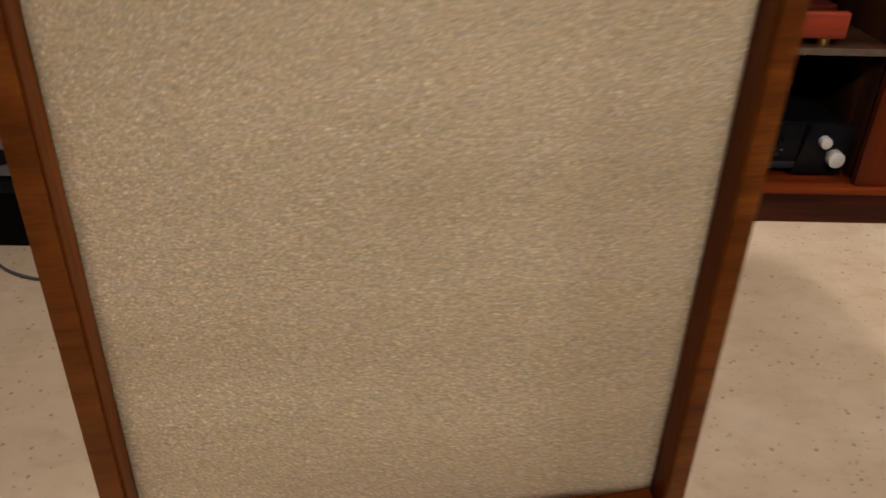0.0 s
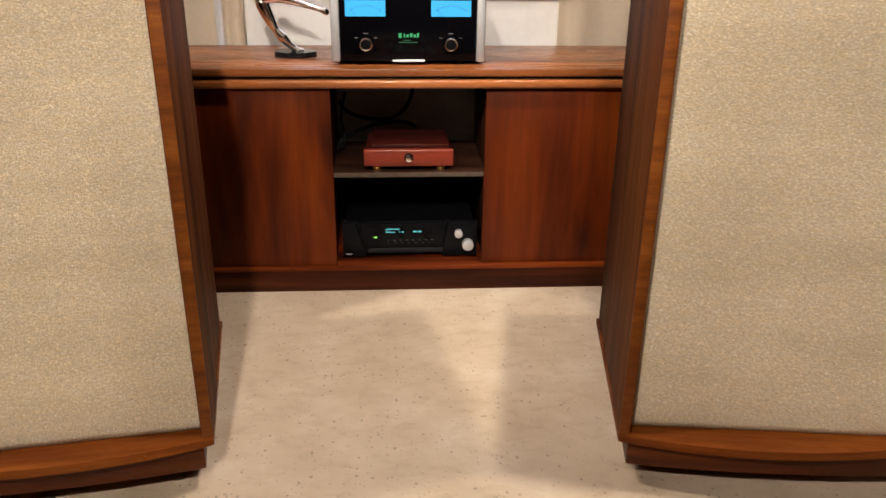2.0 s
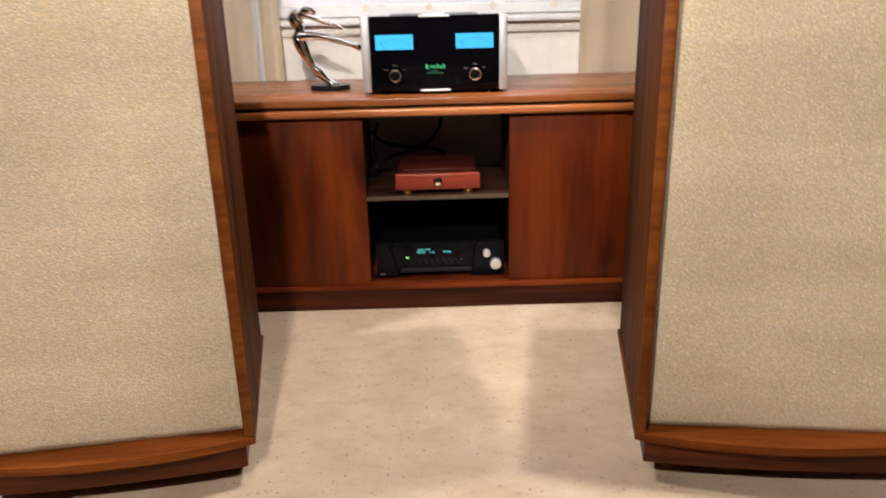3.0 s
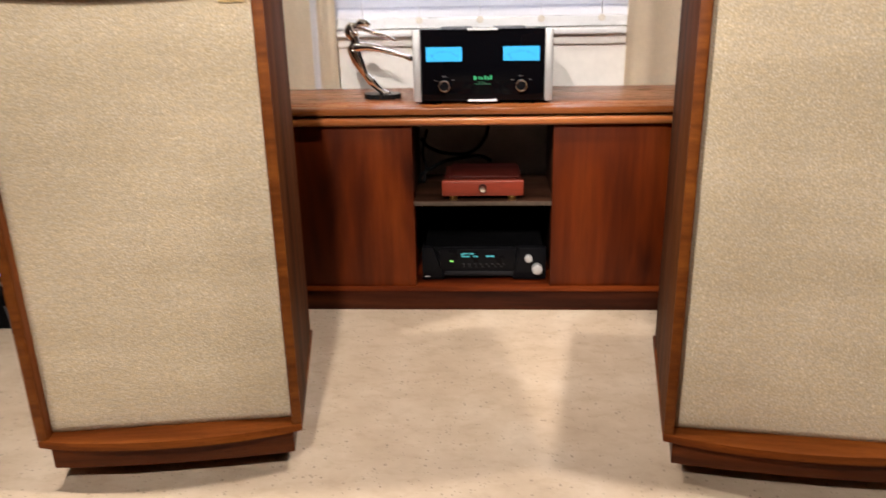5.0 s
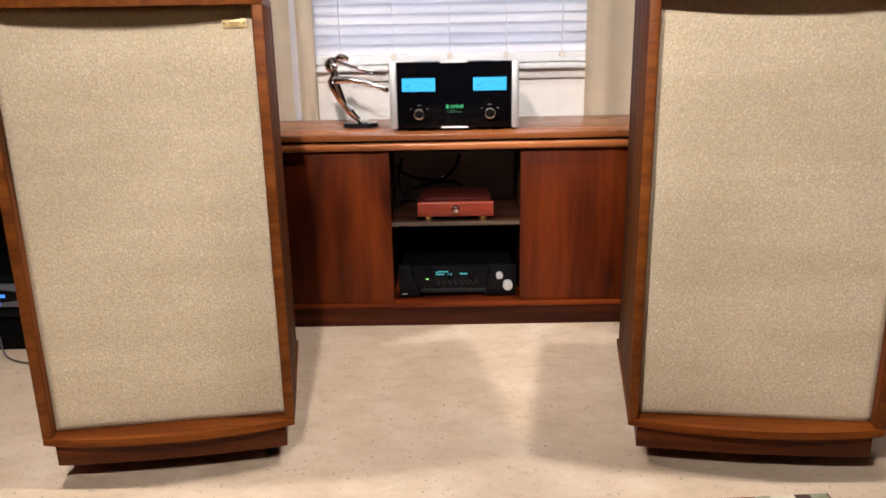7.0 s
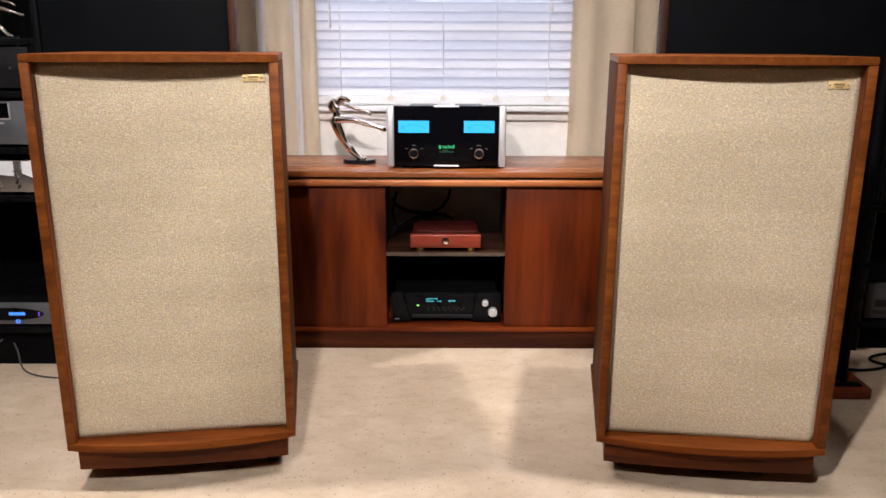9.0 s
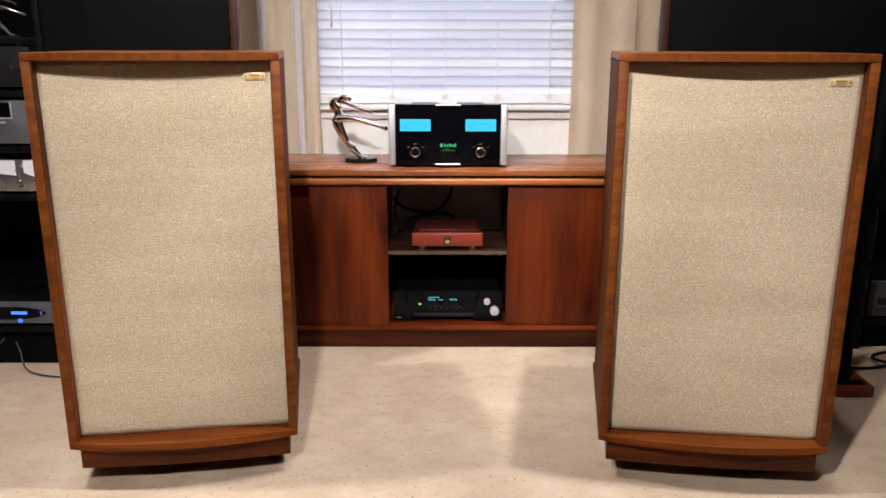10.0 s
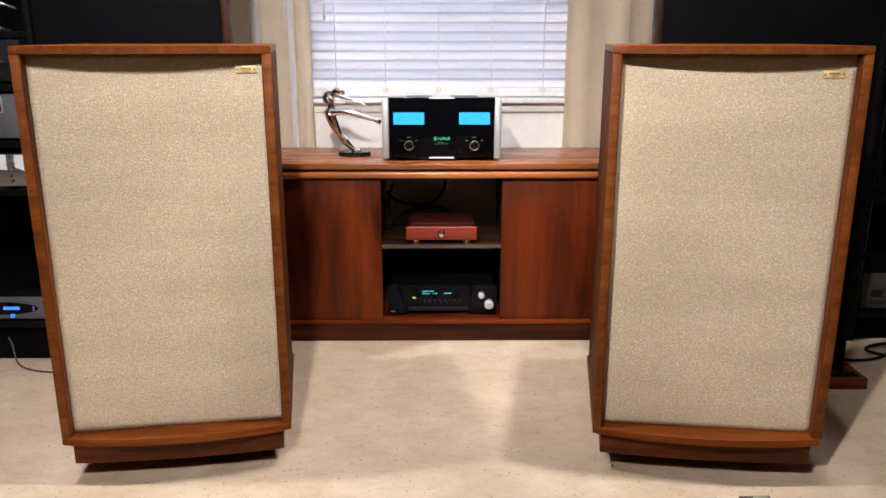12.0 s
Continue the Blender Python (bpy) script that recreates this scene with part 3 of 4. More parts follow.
def loudspeaker(m, badge_x, bz, label, taper, casters):
    W, D, H, T = 0.594, 0.510, 1.138, 0.0215
    sp = thing("floor_loudspeaker", m, label, "loudspeaker", "pair of large loudspeakers")
    z0 = 0.135
    part("top_board", bowed(W, D, 0.030, H - 0.0185, H, 0.003, 0.0, taper), edging_top, sp)
    part("bottom_board", bowed(W, D, 0.036, z0 - 0.019, z0, 0.004, 0.0, taper - 0.006), walnut_x, sp)
    for s in (-1, 1):
        a, b = s * W / 2, s * (W / 2 - T)
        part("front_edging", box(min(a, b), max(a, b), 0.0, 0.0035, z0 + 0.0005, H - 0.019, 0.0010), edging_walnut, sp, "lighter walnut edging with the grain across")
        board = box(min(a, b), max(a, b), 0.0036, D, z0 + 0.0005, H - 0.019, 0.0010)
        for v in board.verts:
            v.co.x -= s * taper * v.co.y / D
        part("side_board", board, shaded_walnut_z, sp, "walnut side with shade in its colour")
        c = b - s * 0.0022
        part("frame_lining", box(min(b - s * 0.0004, c), max(b - s * 0.0004, c), 0.0036, 0.0305, z0 + 0.0005, H - 0.019), walnut_z, sp, "walnut lining inside the frame", None)
    part("back_board", box(-W / 2 + T + taper, W / 2 - T - taper, D - 0.02, D - 0.004, z0 + 0.001, H - 0.0195), dark_wood_z, sp)
    part("grille", grille(W - 2 * T - 0.002, z0 + 0.001, H - 0.0195, 0.034), grille_fabric, sp, "beige woven grille cloth")
    part("plinth", bowed(W - 0.046, D - 0.04, 0.012, 0.055, z0 - 0.0195, 0.002, 0.010, taper), plinth_walnut, sp)
    badge = part("badge", box(badge_x - 0.025, badge_x + 0.025, 0.0280, 0.0310, bz - 0.0088, bz + 0.0088, 0.0008), gold_plate, sp, "small gold maker's plate")
    part("lettering", bars(badge_x, bz, 0.0277, [(0, 0.002, 0.024, 0.004), (0, -0.004, 0.018, 0.002)]), gold_dark, badge)
    for dx in (-0.021, 0.021):
        part("screw", disc(badge_x + dx, 0.0277, bz, 0.0018, 0.0012, n=10), dark_grey, badge)
    for cx, cy in ((casters[0], 0.105), (casters[1], 0.095), (-W / 2 + 0.11, D - 0.10), (W / 2 - 0.11, D - 0.10)):
        c = part("caster", disc(cx, cy, 0.024, 0.024, 0.034, "x", 20, bevel=0.004), rubber, sp, "black rubber caster wheel")
        part("fork", box(cx - 0.022, cx + 0.022, cy - 0.014, cy + 0.014, 0.026, 0.0545, 0.003), black_matte, c)
    return sp


def grille(w, z0, z1, y):
    """A stretched cloth panel, very slightly pillowed and uneven."""
    bm = bmesh.new()
    nx, nz = 40, 72
    front = [[bm.verts.new((-w / 2 + w * i / nx, y - 0.0025 * min(1, 12 * min(i / nx, 1 - i / nx, j / nz, 1 - j / nz)) + 0.0012 * noise.noise(Vector((i * 0.22, j * 0.2, w + y))), z0 + (z1 - z0) * j / nz)) for i in range(nx + 1)] for j in range(nz + 1)]
    for j in range(nz):
        for i in range(nx):
            bm.faces.new((front[j][i], front[j][i + 1], front[j + 1][i + 1], front[j + 1][i]))
    rim = [front[0][i] for i in range(nx + 1)] + [front[j][nx] for j in range(1, nz + 1)] + [front[nz][i] for i in range(nx - 1, -1, -1)] + [front[j][0] for j in range(nz - 1, 0, -1)]
    back = [bm.verts.new((v.co.x, y + 0.018, v.co.z)) for v in rim]
    for i in range(len(rim)):
        j = (i + 1) % len(rim)
        bm.faces.new((rim[j], rim[i], back[i], back[j]))
    bm.faces.new(back[::-1])
    return bm


loudspeaker(pose(-0.711, -0.988, 0, 0, 0, 8.3), 0.233, 1.081, "large walnut floor loudspeaker with a beige cloth front, on casters", 0.013, (-0.115, 0.225))
loudspeaker(pose(0.7005, -1.009, 0, 0, 0, -7.0), 0.224, 1.072, "large walnut floor loudspeaker, beige cloth front with a gold plate", 0.021, (-0.205, 0.155))


# ---- tall panel speakers behind ----
def panel_speaker(m, W, label, ends, outer):
    ps = thing("panel_speaker", m, label, "loudspeaker", "pair of tall panel speakers")
    H = 1.80
    part("panel", box(-W / 2 + 0.022, W / 2 - 0.022, -0.012, 0.012, 0.05, H - 0.02, 0.002), black_mesh, ps, "black cloth-covered flat panel")
    for s in (-1, 1):
        a, b = s * W / 2, s * (W / 2 - 0.021)
        part("side_rail", box(min(a, b), max(a, b), -0.022, 0.022, 0.041, H, 0.004), black_matte if s == outer else dark_wood_z, ps, "black side rail" if s == outer else "dark wooden side rail")
    part("top_rail", box(-W / 2 + 0.022, W / 2 - 0.022, -0.02, 0.02, H - 0.019, H, 0.003), dark_wood_z, ps)
    part("bass_section", box(-W / 2 + 0.03, W / 2 - 0.03, -0.019, 0.11, 0.0415, 0.62, 0.006), black_matte, ps)
    base = part("base", box(-W / 2 - ends[0], W / 2 + ends[1], -0.075, 0.12, 0.0, 0.040, 0.006), foot_wood, ps, "red-brown wooden base")
    part("base_inlay", box(W / 2 - 0.14, W / 2 + ends[1] - 0.025, -0.058, -0.024, 0.0402, 0.044, 0.001), black_matte, base)
    return ps


panel_speaker(pose(1.018, -0.385, 0), 0.726, "tall black panel speaker on a red-brown wooden base", (0.02, 0.062), 1)
panel_speaker(pose(-0.957, -0.40, 0), 0.62, "tall black panel speaker with a dark wooden edge", (0.028, 0.02), -1)


# ---- chrome figures ----
def figurine(m, label, flip=1):
    """A slender leaping figure on an oval black base, one plain mesh."""
    limbs = [
        ([(0.006, 0, 0.014), (-0.006, 0, 0.026), (-0.020, 0, 0.038), (-0.036, 0, 0.056), (-0.056, 0, 0.080), (-0.070, 0, 0.108), (-0.084, 0, 0.140), (-0.094, 0, 0.172)], [0.009, 0.007, 0.008, 0.011, 0.008, 0.012, 0.015, 0.016]),
        ([(-0.092, 0, 0.160), (-0.086, 0, 0.184), (-0.088, 0, 0.200), (-0.100, 0, 0.220), (-0.094, 0, 0.236), (-0.076, 0, 0.244)], [0.017, 0.012, 0.011, 0.015, 0.013, 0.006]),
        ([(-0.080, 0, 0.242), (-0.064, 0, 0.249), (-0.048, 0, 0.248), (-0.032, 0, 0.240)], [0.006, 0.011, 0.011, 0.005]),
        ([(-0.090, 0.006, 0.232), (-0.060, 0.014, 0.228), (-0.020, 0.018, 0.214), (0.022, 0.016, 0.203), (0.050, 0.014, 0.188)], [0.008, 0.006, 0.0065, 0.0045, 0.003]),
        ([(-0.098, -0.006, 0.238), (-0.086, -0.018, 0.222), (-0.070, -0.020, 0.212)], [0.009, 0.006, 0.004]),
        ([(-0.090, -0.004, 0.168), (-0.050, -0.010, 0.172), (-0.005, -0.014, 0.166), (0.040, -0.014, 0.152), (0.078, -0.012, 0.140), (0.096, -0.010, 0.134), (0.106, -0.010, 0.126)], [0.014, 0.011, 0.009, 0.007, 0.005, 0.008, 0.004]),
        ([(0.000, 0, 0.020), (0.018, 0, 0.016), (0.026, 0, 0.013)], [0.007, 0.006, 0.004]),
    ]
    bm = bmesh.new()
    for k, (pts, radii) in enumerate(limbs):
        tube([(x * flip, y, z) for x, y, z in pts], [(1.42 if k < 2 else 1.3) * r for r in radii], 12, 5, bm)
    for f in bm.faces:
        f.material_index = 0
    before = set(bm.faces)
    made = bmesh.ops.create_cone(bm, cap_ends=True, segments=40, radius1=0.065, radius2=0.063, depth=0.016, matrix=Matrix.Translation((0, 0, 0.008)) @ Matrix.Diagonal((1, 0.72, 1, 1)))
    for f in bm.faces:
        if f not in before:
            f.material_index = 1
    return solid("figurine", bm, [chrome, black_stone], label, "statue", m=m, smooth=40)


figurine(pose(-0.342, 0.20, TOP), "chrome abstract leaping figurine on an oval black base")


# ---- power amplifier on the cabinet ----
def power_amplifier(m):
    a = thing("power_amplifier", m, "black glass-fronted power amplifier with two blue meters and silver ends", "amplifier")
    z0, z1, hw = 0.013, 0.236, 0.196
    part("front_glass", box(-hw, hw, 0, 0.012, z0, z1, 0.002), black_glass, a, "glossy black glass front")
    for s in (-1, 1):
        x0, x1 = (s * (hw + 0.0005), s * (hw + 0.026))
        part("end_cap", box(min(x0, x1), max(x0, x1), -0.004, 0.030, z0 - 0.003, z1, 0.005), aluminium, a, "brushed silver end cap")
        x0, x1 = (s * 0.150, s * (hw + 0.02))
        sink = part("heat_sink", box(min(x0, x1), max(x0, x1), 0.031, 0.285, z0, 0.200, 0.002), black_matte, a)
        for k in range(12):
            part("fin", box(s * (hw + 0.013), s * (hw + 0.013) + 0.012, 0.05 + k * 0.019, 0.056 + k * 0.019, z0 + 0.004, 0.196), black_matte, sink, smooth=None)
        mx = s * 0.122
        meter = part("meter", box(mx - 0.057, mx + 0.057, -0.0012, 0.0, 0.1375, 0.1815), meter_blue, a, "lit bright blue level meter", None)
        scale = bmesh.new()
        for k in range(15):
            ang = radians(-38 + 76 * k / 14)
            cx, cz = mx + 0.068 * math.sin(ang), 0.1035 + 0.064 * math.cos(ang)
            h = 0.006 if k % 2 == 0 else 0.0035
            box(cx - 0.0006, cx + 0.0006, -0.0019, -0.0013, cz - h / 2, cz + h / 2, bm=scale)
        part("scale", scale, meter_ink, meter, "dark scale marks", None)
        part("needle", tube([(mx - 0.030, -0.0018, 0.1415), (mx - 0.042, -0.0018, 0.1615)], 0.0006, 5, 1), meter_ink, meter)
        knob = part("knob", disc(mx, -0.010, 0.0615, 0.0160, 0.020, n=32, bevel=0.002), black_lacquer, a, "black knob with a chrome ring")
        part("knob_ring", ring(mx, -0.019, 0.0615, 0.0165, 0.0028), chrome, knob, "chrome ring")
        part("legend", bars(mx, 0.090, -0.0005, [(0, 0, 0.014, 0.002), (-0.028, -0.012, 0.010, 0.0015), (0.028, -0.012, 0.010, 0.0015)]), grey_metal, a, "tiny grey legend", None)
    part("logo", bars(0, 0.0845, -0.0005, [(-0.024, 0, 0.009, 0.013), (-0.012, 0, 0.004, 0.010), (-0.003, -0.001, 0.008, 0.008), (0.008, 0.001, 0.007, 0.011), (0.018, -0.001, 0.007, 0.008), (0.027, 0.001, 0.006, 0.012)]), logo_green, a, "glowing green lettering", None)
    part("lettering", bars(0, 0.0715, -0.0005, [(-0.004, 0, 0.022, 0.0018), (0, -0.006, 0.052, 0.0018)]), logo_dim, a, "dim green line of small lettering", None)
    for z in (z0 - 0.002, z1 - 0.004):
        part("trim_bar", box(-0.047, 0.047, -0.007, 0.0, z, z + 0.006, 0.0015), white_metal, a, "bright polished trim bar")
    part("chassis", box(-0.149, 0.149, 0.013, 0.30, z0, 0.190, 0.002), black_matte, a)
    for x in (-0.09, 0.09):
        part("transformer_cover", box(x - 0.055, x + 0.055, 0.13, 0.26, 0.1905, 0.226, 0.006), black_lacquer, a)
    for x in (-0.15, 0.15):
        for y in (0.035, 0.26):
            part("foot", disc(x, y, 0.0063, 0.017, 0.0126, "z", 20, bevel=0.002), rubber, a, "black round foot")
    return a


power_amplifier(pose(0.001, 0.040, TOP))


# ---- red wooden box on the shelf ----
rb = thing("wooden_amplifier", pose(0.0, 0.038, 0.384), "small red wooden amplifier box with a chrome knob on brass feet", "amplifier")
part("front", box(-0.137, 0.137, 0.0, 0.022, 0.014, 0.068, 0.005, segments=3), red_wood, rb, "bright red wooden front")
part("body", box(-0.130, 0.130, 0.0225, 0.235, 0.015, 0.062, 0.002), red_wood_dark, rb)
part("lid", box(-0.112, 0.122, 0.04, 0.225, 0.0625, 0.074, 0.003), red_wood_dark, rb, "dark red raised lid")
kn = part("knob", disc(0, -0.009, 0.043, 0.0105, 0.018, n=24, bevel=0.002), chrome, rb, "small chrome knob")
part("knob_collar", ring(0, -0.001, 0.043, 0.012, 0.002), black_lacquer, kn)
for x in (-0.098, 0.098):
    for y in (0.014, 0.20):
        part("foot", disc(x, y, 0.007, 0.012, 0.0138, "z", 16, 0.014), brass, rb, "turned brass foot")

# ---- receiver below ----
rc = thing("receiver", pose(0.003, 0.05, 0.0885), "black home-cinema receiver with a cyan display and two silver knobs", "receiver")
part("case", box(-0.205, 0.205, 0.03, 0.32, 0.012, 0.116, 0.003), black_matte, rc)
part("front_panel", box(-0.155, 0.110, 0.006, 0.029, 0.014, 0.116, 0.003), black_lacquer, rc)
bm = box(-0.215, -0.1555, 0.0, 0.029, 0.006, 0.120, 0.003)
for v in bm.verts:
    if v.co.x > -0.17:
        v.co.x += 0.020 * (0.06 - v.co.z) / 0.06
part("cheek", bm, black_lacquer, rc, "angled dark grey cheek")
bm = box(0.1105, 0.215, 0.0, 0.029, 0.006, 0.120, 0.003)
for v in bm.verts:
    if v.co.x < 0.13:
        v.co.x -= 0.012 * (0.06 - v.co.z) / 0.06
part("cheek", bm, black_lacquer, rc)
part("lower_lip", box(-0.135, 0.118, 0.001, 0.0055, 0.018, 0.034, 0.002), dark_grey, rc)
part("display_line", bars(-0.03, 0.092, 0.0052, [(-0.045, 0.004, 0.006, 0.004), (-0.032, 0.006, 0.018, 0.0035), (-0.012, 0.006, 0.016, 0.0035)]), display_cyan, rc, "lit cyan display lettering", None)
part("display_line", bars(-0.03, 0.092, 0.0052, [(-0.034, -0.004, 0.030, 0.003), (-0.004, -0.004, 0.004, 0.004), (0.006, -0.004, 0.007, 0.004)]), display_cyan, rc, "lit cyan display lettering", None)
part("display_line", bars(-0.03, 0.092, 0.0052, [(0.045, -0.003, 0.012, 0.0045), (0.060, -0.003, 0.012, 0.0045)]), display_cyan, rc, "lit cyan display lettering", None)
part("power_light", box(-0.116, -0.106, 0.0046, 0.0058, 0.068, 0.073), led_green, rc, "green power light", None)
part("legend", bars(0.0, 0.060, 0.0054, [(-0.07 + 0.02 * k, 0.0, 0.007, 0.002) for k in range(8)]), dim_grey, rc, "tiny grey legend", None)
for k in range(7):
    part("button", disc(-0.07 + 0.022 * k, 0.0045, 0.050, 0.003, 0.004, n=12), dark_grey, rc)
part("maker_mark", bars(-0.195, 0.016, -0.0004, [(0, 0, 0.018, 0.003)]), aluminium, rc, "small pale maker's mark", None)
part("knob", disc(0.154, -0.010, 0.086, 0.0125, 0.020, n=28, bevel=0.002), aluminium, rc, "small silver knob")
part("knob", disc(0.184, -0.012, 0.049, 0.0180, 0.024, n=32, bevel=0.0025), aluminium, rc, "large silver volume knob")
for x in (-0.17, 0.17):
    for y in (0.05, 0.28):
        part("foot", disc(x, y, 0.006, 0.018, 0.012, "z", 18), rubber, rc)


def cable(points, r, material, label):
    return solid("cable", tube(points, r, 8, 8), [material], label, "cable", smooth=60)


cable([(-0.222, 0.31, 0.540), (-0.20, 0.30, 0.512), (-0.141, 0.29, 0.490), (-0.067, 0.30, 0.483), (-0.024, 0.31, 0.499), (0.009, 0.33, 0.537), (0.02, 0.36, 0.570)], 0.006, black_matte, "thick black cable looping behind the red amplifier")
cable([(-0.205, 0.36, 0.560), (-0.214, 0.30, 0.520), (-0.217, 0.28, 0.486), (-0.205, 0.27, 0.440), (-0.215, 0.25, 0.391)], 0.0045, black_matte, "thin black cable hanging inside the cabinet")
cable([(-0.228, 0.25, 0.391), (-0.222, 0.27, 0.415), (-0.180, 0.28, 0.440), (-0.141, 0.285, 0.459), (-0.080, 0.28, 0.474), (-0.011, 0.28, 0.480), (0.03, 0.29, 0.460)], 0.006, black_matte, "black cable rising from the cabinet shelf")


# ---- equipment racks at the sides ----
def rack(m, w, d, levels, label):
    r = thing("equipment_rack", m, label, "rack", "equipment racks")
    for x in (-w / 2 + 0.02, w / 2 - 0.02):
        for y in (0.02, d - 0.02):
            part("post", disc(x, y, levels[-1] / 2, 0.016, levels[-1], "z", 16), black_lacquer, r)
    part("back_panel", box(-w / 2 - 0.05, w / 2 + 0.16, d + 0.002, d + 0.02, 0.0, 1.95, 0.002), black_matte, r, "tall black back panel")
    part("base_box", box(-w / 2 + 0.005, w / 2 - 0.005, 0.03, d - 0.01, 0.0, levels[0] - 0.0225, 0.003), black_matte, r, "closed black base")
    for z in levels:
        part("shelf", box(-w / 2, w / 2, 0.0, d, z - 0.022, z, 0.003), black_lacquer, r, "glossy black shelf")
    return r


LR = (-1.64, -0.20)
rack(pose(LR[0], LR[1], 0), 0.53, 0.46, [0.155, 0.645, 0.812, 1.003, 1.175], "black four-tier equipment rack full of components")


def component(name, m, w, h, d, face, label, category):
    c = thing(name, m, label, category)
    part("case", box(-w / 2 + 0.004, w / 2 - 0.004, 0.014, d, 0.012, h, 0.002), black_matte, c)
    part("front_panel", box(-w / 2, w / 2, 0, 0.0135, 0.010, h + 0.002, 0.002), face, c)
    for x in (-w / 2 + 0.05, w / 2 - 0.05):
        for y in (0.04, d - 0.05):
            part("foot", disc(x, y, 0.006, 0.016, 0.012, "z", 16), rubber, c)
    return c


c = component("preamplifier", pose(LR[0], LR[1] + 0.012, 1.003), 0.50, 0.145, 0.36, dark_grey, "black preamplifier with small bright knobs", "amplifier")
for x in (0.217, 0.195, 0.173, 0.10):
    part("knob", disc(x, -0.006, 0.075, 0.005, 0.014, n=16), chrome, c, "small bright knob")
part("top_tab", box(0.185, 0.192, 0.02, 0.03, 0.1475, 0.165), aluminium, c)
c = component("disc_player", pose(LR[0], LR[1] + 0.010, 0.812), 0.44, 0.155, 0.34, player_grey, "grey disc player with a framed black window", "disc player")
part("window", box(-0.06, 0.145, -0.003, -0.0003, 0.100, 0.150, 0.001), black_glass, c, "black display window")
part("window_frame", box(0.1455, 0.150, -0.006, -0.0003, 0.096, 0.152, 0.001), aluminium, c)
part("window_frame", box(-0.06, 0.1455, -0.006, -0.0003, 0.095, 0.0995, 0.001), aluminium, c)
part("drawer_lip", box(-0.02, 0.125, -0.010, -0.0003, 0.079, 0.086, 0.002), aluminium, c)
c = component("silver_amplifier", pose(LR[0], LR[1] + 0.010, 0.645), 0.46, 0.120, 0.36, silver_face, "polished silver amplifier reflecting the bright room", "amplifier")
for x, z in ((0.14, 0.085), (0.145, 0.065), (0.145, 0.045), (0.15, 0.028), (0.205, 0.03)):
    part("switch", disc(x, -0.005, z, 0.004, 0.010, n=12), chrome, c)
# White plates stand in for bright reflections on the polished face.
for x0, x1, zl, zr in ((0.06, 0.135, 0.074, 0.066), (0.163, 0.208, 0.076, 0.058)):
    bm = box(x0, x1, -0.0025, -0.0003, 0.060, 0.119)
    for v in bm.verts:
        if v.co.z < 0.09:
            v.co.z = zl if v.co.x < (x0 + x1) / 2 else zr
    part("meter_window", bm, white_metal, c, "white plate for a bright reflection on the face", None)
c = component("power_conditioner", pose(LR[0] + 0.035, LR[1] + 0.010, 0.155), 0.43, 0.088, 0.34, player_grey, "grey component with a blue display in a black oval", "amplifier")
oval = disc(0, -0.002, 0, 0.14, 0.004, n=40)
bmesh.ops.transform(oval, matrix=Matrix.Translation((0.0, 0, 0.050)) @ Matrix.Diagonal((1, 1, 0.17, 1)), verts=oval.verts)
ov = part("oval_panel", oval, black_lacquer, c, "black oval panel")
part("display", box(0.015, 0.073, -0.0055, -0.0042, 0.046, 0.057), display_blue, ov, "lit blue display", None)
for x, z in ((0.124, 0.055), (0.124, 0.046)):
    part("indicator", disc(x, -0.005, z, 0.003, 0.003, n=10), led_violet, ov, "violet indicator light")
part("power_button", ring(0.044, -0.003, 0.022, 0.006, 0.0022, n=20), display_blue, c, "round blue lit button")
figurine(pose(LR[0] + 0.10, LR[1] + 0.16, 1.175) @ Matrix.Scale(0.6, 4), "chrome figurine on top of the black rack")
cable([(-1.60, -0.172, 0.085), (-1.58, -0.19, 0.06), (-1.54, -0.24, 0.012), (-1.46, -0.29, 0.006), (-1.34, -0.31, 0.006), (-1.20, -0.29, 0.006)], 0.003, dim_grey, "grey cable trailing over the floor from the rack")
cable([(-1.80, -0.21, 0.02), (-1.72, -0.20, 0.045), (-1.67, -0.19, 0.07), (-1.64, -0.172, 0.10)], 0.0035, dim_grey, "thin grey cable hanging under the rack")

RR = (1.87, -0.02)
rack(pose(RR[0], RR[1], 0), 0.56, 0.46, [0.12, 0.58, 1.05], "black equipment rack standing in shade")
c = component("tube_amplifier", pose(RR[0], RR[1] + 0.03, 0.58), 0.44, 0.16, 0.34, black_lacquer, "black amplifier with two silver knobs darkened for shade", "amplifier")
for x, z in ((-0.175, 0.09), (-0.185, 0.125), (-0.12, 0.09)):
    part("knob", disc(x, -0.010, z, 0.010, 0.02, n=20, bevel=0.002), dim_grey, c)
c = component("grey_component", pose(RR[0], RR[1] + 0.02, 0.12), 0.46, 0.15, 0.34, dim_grey, "grey component darkened for shade, with a pale label", "amplifier")
part("label_plate", bars(-0.13, 0.052, -0.0006, [(-0.04, 0.01, 0.09, 0.075), (0.045, 0.03, 0.04, 0.03), (0.045, -0.01, 0.04, 0.02)]), dim_grey, c, "pale grey label darkened for shade", None)
part("label_print", bars(-0.13, 0.052, -0.0012, [(-0.045, 0.02, 0.045, 0.03), (-0.04, -0.012, 0.07, 0.004), (-0.04, -0.02, 0.06, 0.004)]), dark_grey, c, "dark print", None)
cable([(1.42, -0.16, 0.006), (1.50, -0.22, 0.006), (1.62, -0.20, 0.006), (1.72, -0.12, 0.01), (1.80, -0.04, 0.03)], 0.006, rubber, "black cable lying on the floor by the rack")
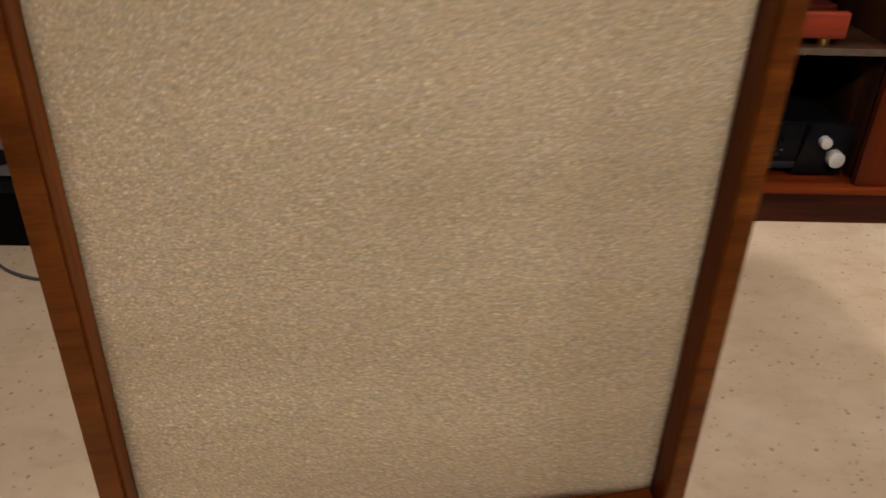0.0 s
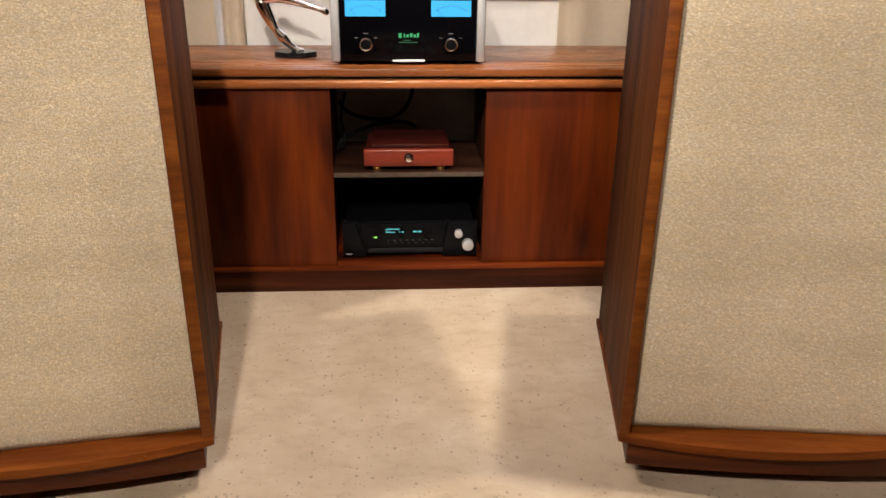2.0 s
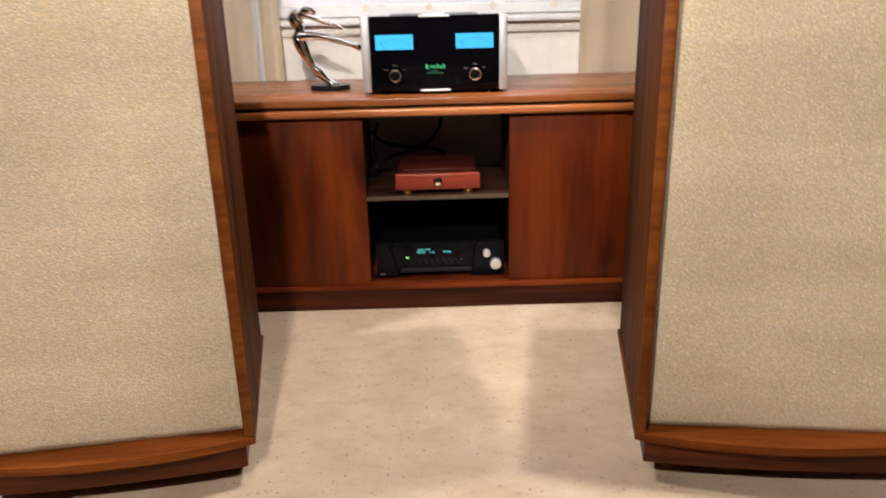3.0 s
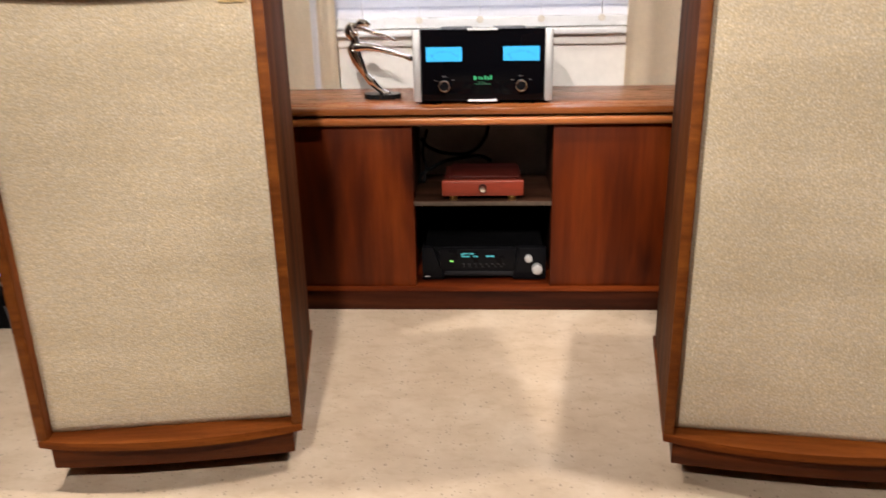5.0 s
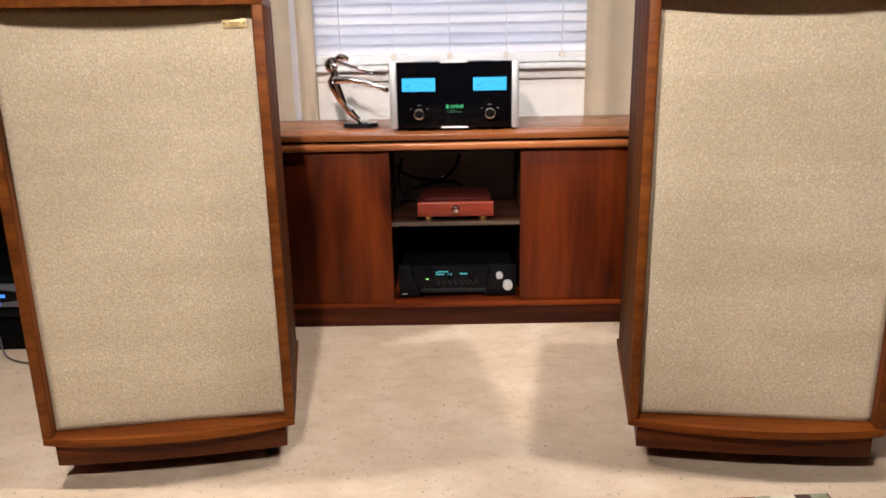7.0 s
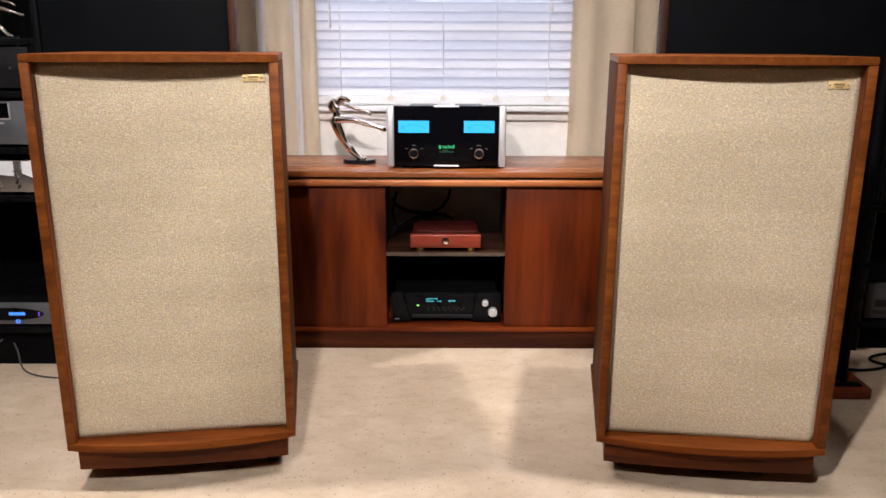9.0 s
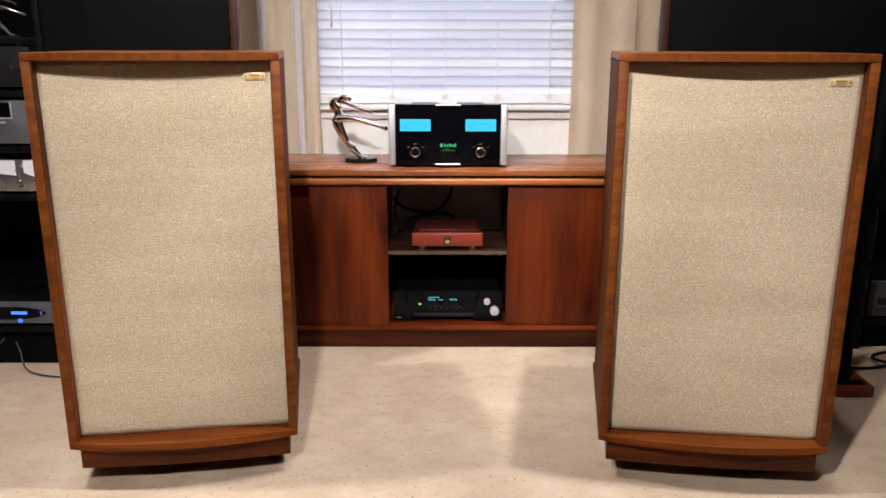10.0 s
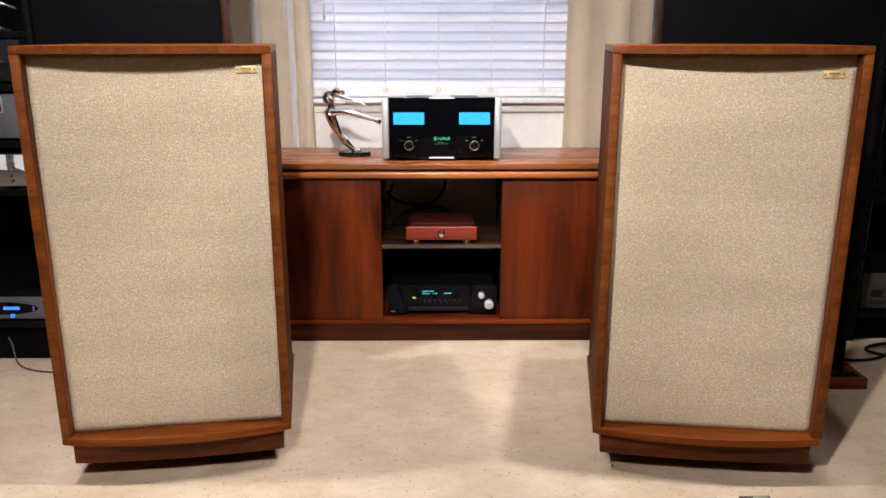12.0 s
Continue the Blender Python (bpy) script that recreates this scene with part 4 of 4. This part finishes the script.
ring_pts = [(1.70 + 0.10 * math.cos(a), -0.16 + 0.07 * math.sin(a), 0.018 + 0.004 * math.sin(2 * a)) for a in (2 * math.pi * k / 12 for k in range(13))]
cable(ring_pts, 0.006, rubber, "coil of black cable on the floor")

# ---- rug ----
RX0, RX1, RY0, RY1 = -0.794, 0.846, -2.35, -1.104
rug = thing("rug", pose(0, 0, 0), "patchwork wool rug in rust, sage, cream and brown on the floor", "rug")
bm = bmesh.new()
edge = [(RX0 + (RX1 - RX0) * k / 24, RY1 - 0.026 * (1 - (2 * k / 24 - 1) ** 2)) for k in range(25)]
outline = edge + [(RX1, RY0 - 0.03), (RX0, RY0 - 0.03)]
sheet = bm.faces.new([bm.verts.new((x, y, 0.0)) for x, y in outline])
up = bmesh.ops.extrude_face_region(bm, geom=[sheet])
bmesh.ops.translate(bm, vec=(0, 0, 0.006), verts=[v for v in up["geom"] if isinstance(v, bmesh.types.BMVert)])
bmesh.ops.recalc_face_normals(bm, faces=bm.faces)
part("backing", bm, PILE["edge"], rug, "dark bound edge")
PATCHES = [("cream", 0.22), ("sage", 0.19), ("rust", 0.105), ("brown", 0.063), ("red", 0.037), ("rust", 0.07), ("brown", 0.036), ("sage", 0.19), ("brown", 0.038), ("rust", 0.064),
           ("red", 0.034), ("brown", 0.030), ("sage", 0.035), ("cream", 0.063), ("sage", 0.03), ("rust", 0.255), ("sage", 0.035), ("cream", 0.058), ("brown", 0.036), ("sage", 0.04)]
total = sum(w for _, w in PATCHES)
names = [n for n, _ in PATCHES]
for row in range(4):
    y1 = RY1 - 0.006 - row * 0.308
    x = RX0 + 0.008
    for k, (name, w) in enumerate(PATCHES):
        w *= (RX1 - RX0 - 0.016) / total
        hue = names[(k + row * 7) % len(names)] if row else name
        sag = 0.026 * (1 - ((x + w / 2 - 0.026) / 0.82) ** 2)
        bm = box(x + 0.0004, x + w - 0.0004, y1 - 0.306 - sag, y1 - sag, 0.0062, 0.0115 + random.uniform(-0.0008, 0.0008), 0.0018)
        part("pile_patch", bm, PILE[hue], rug)
        x += w
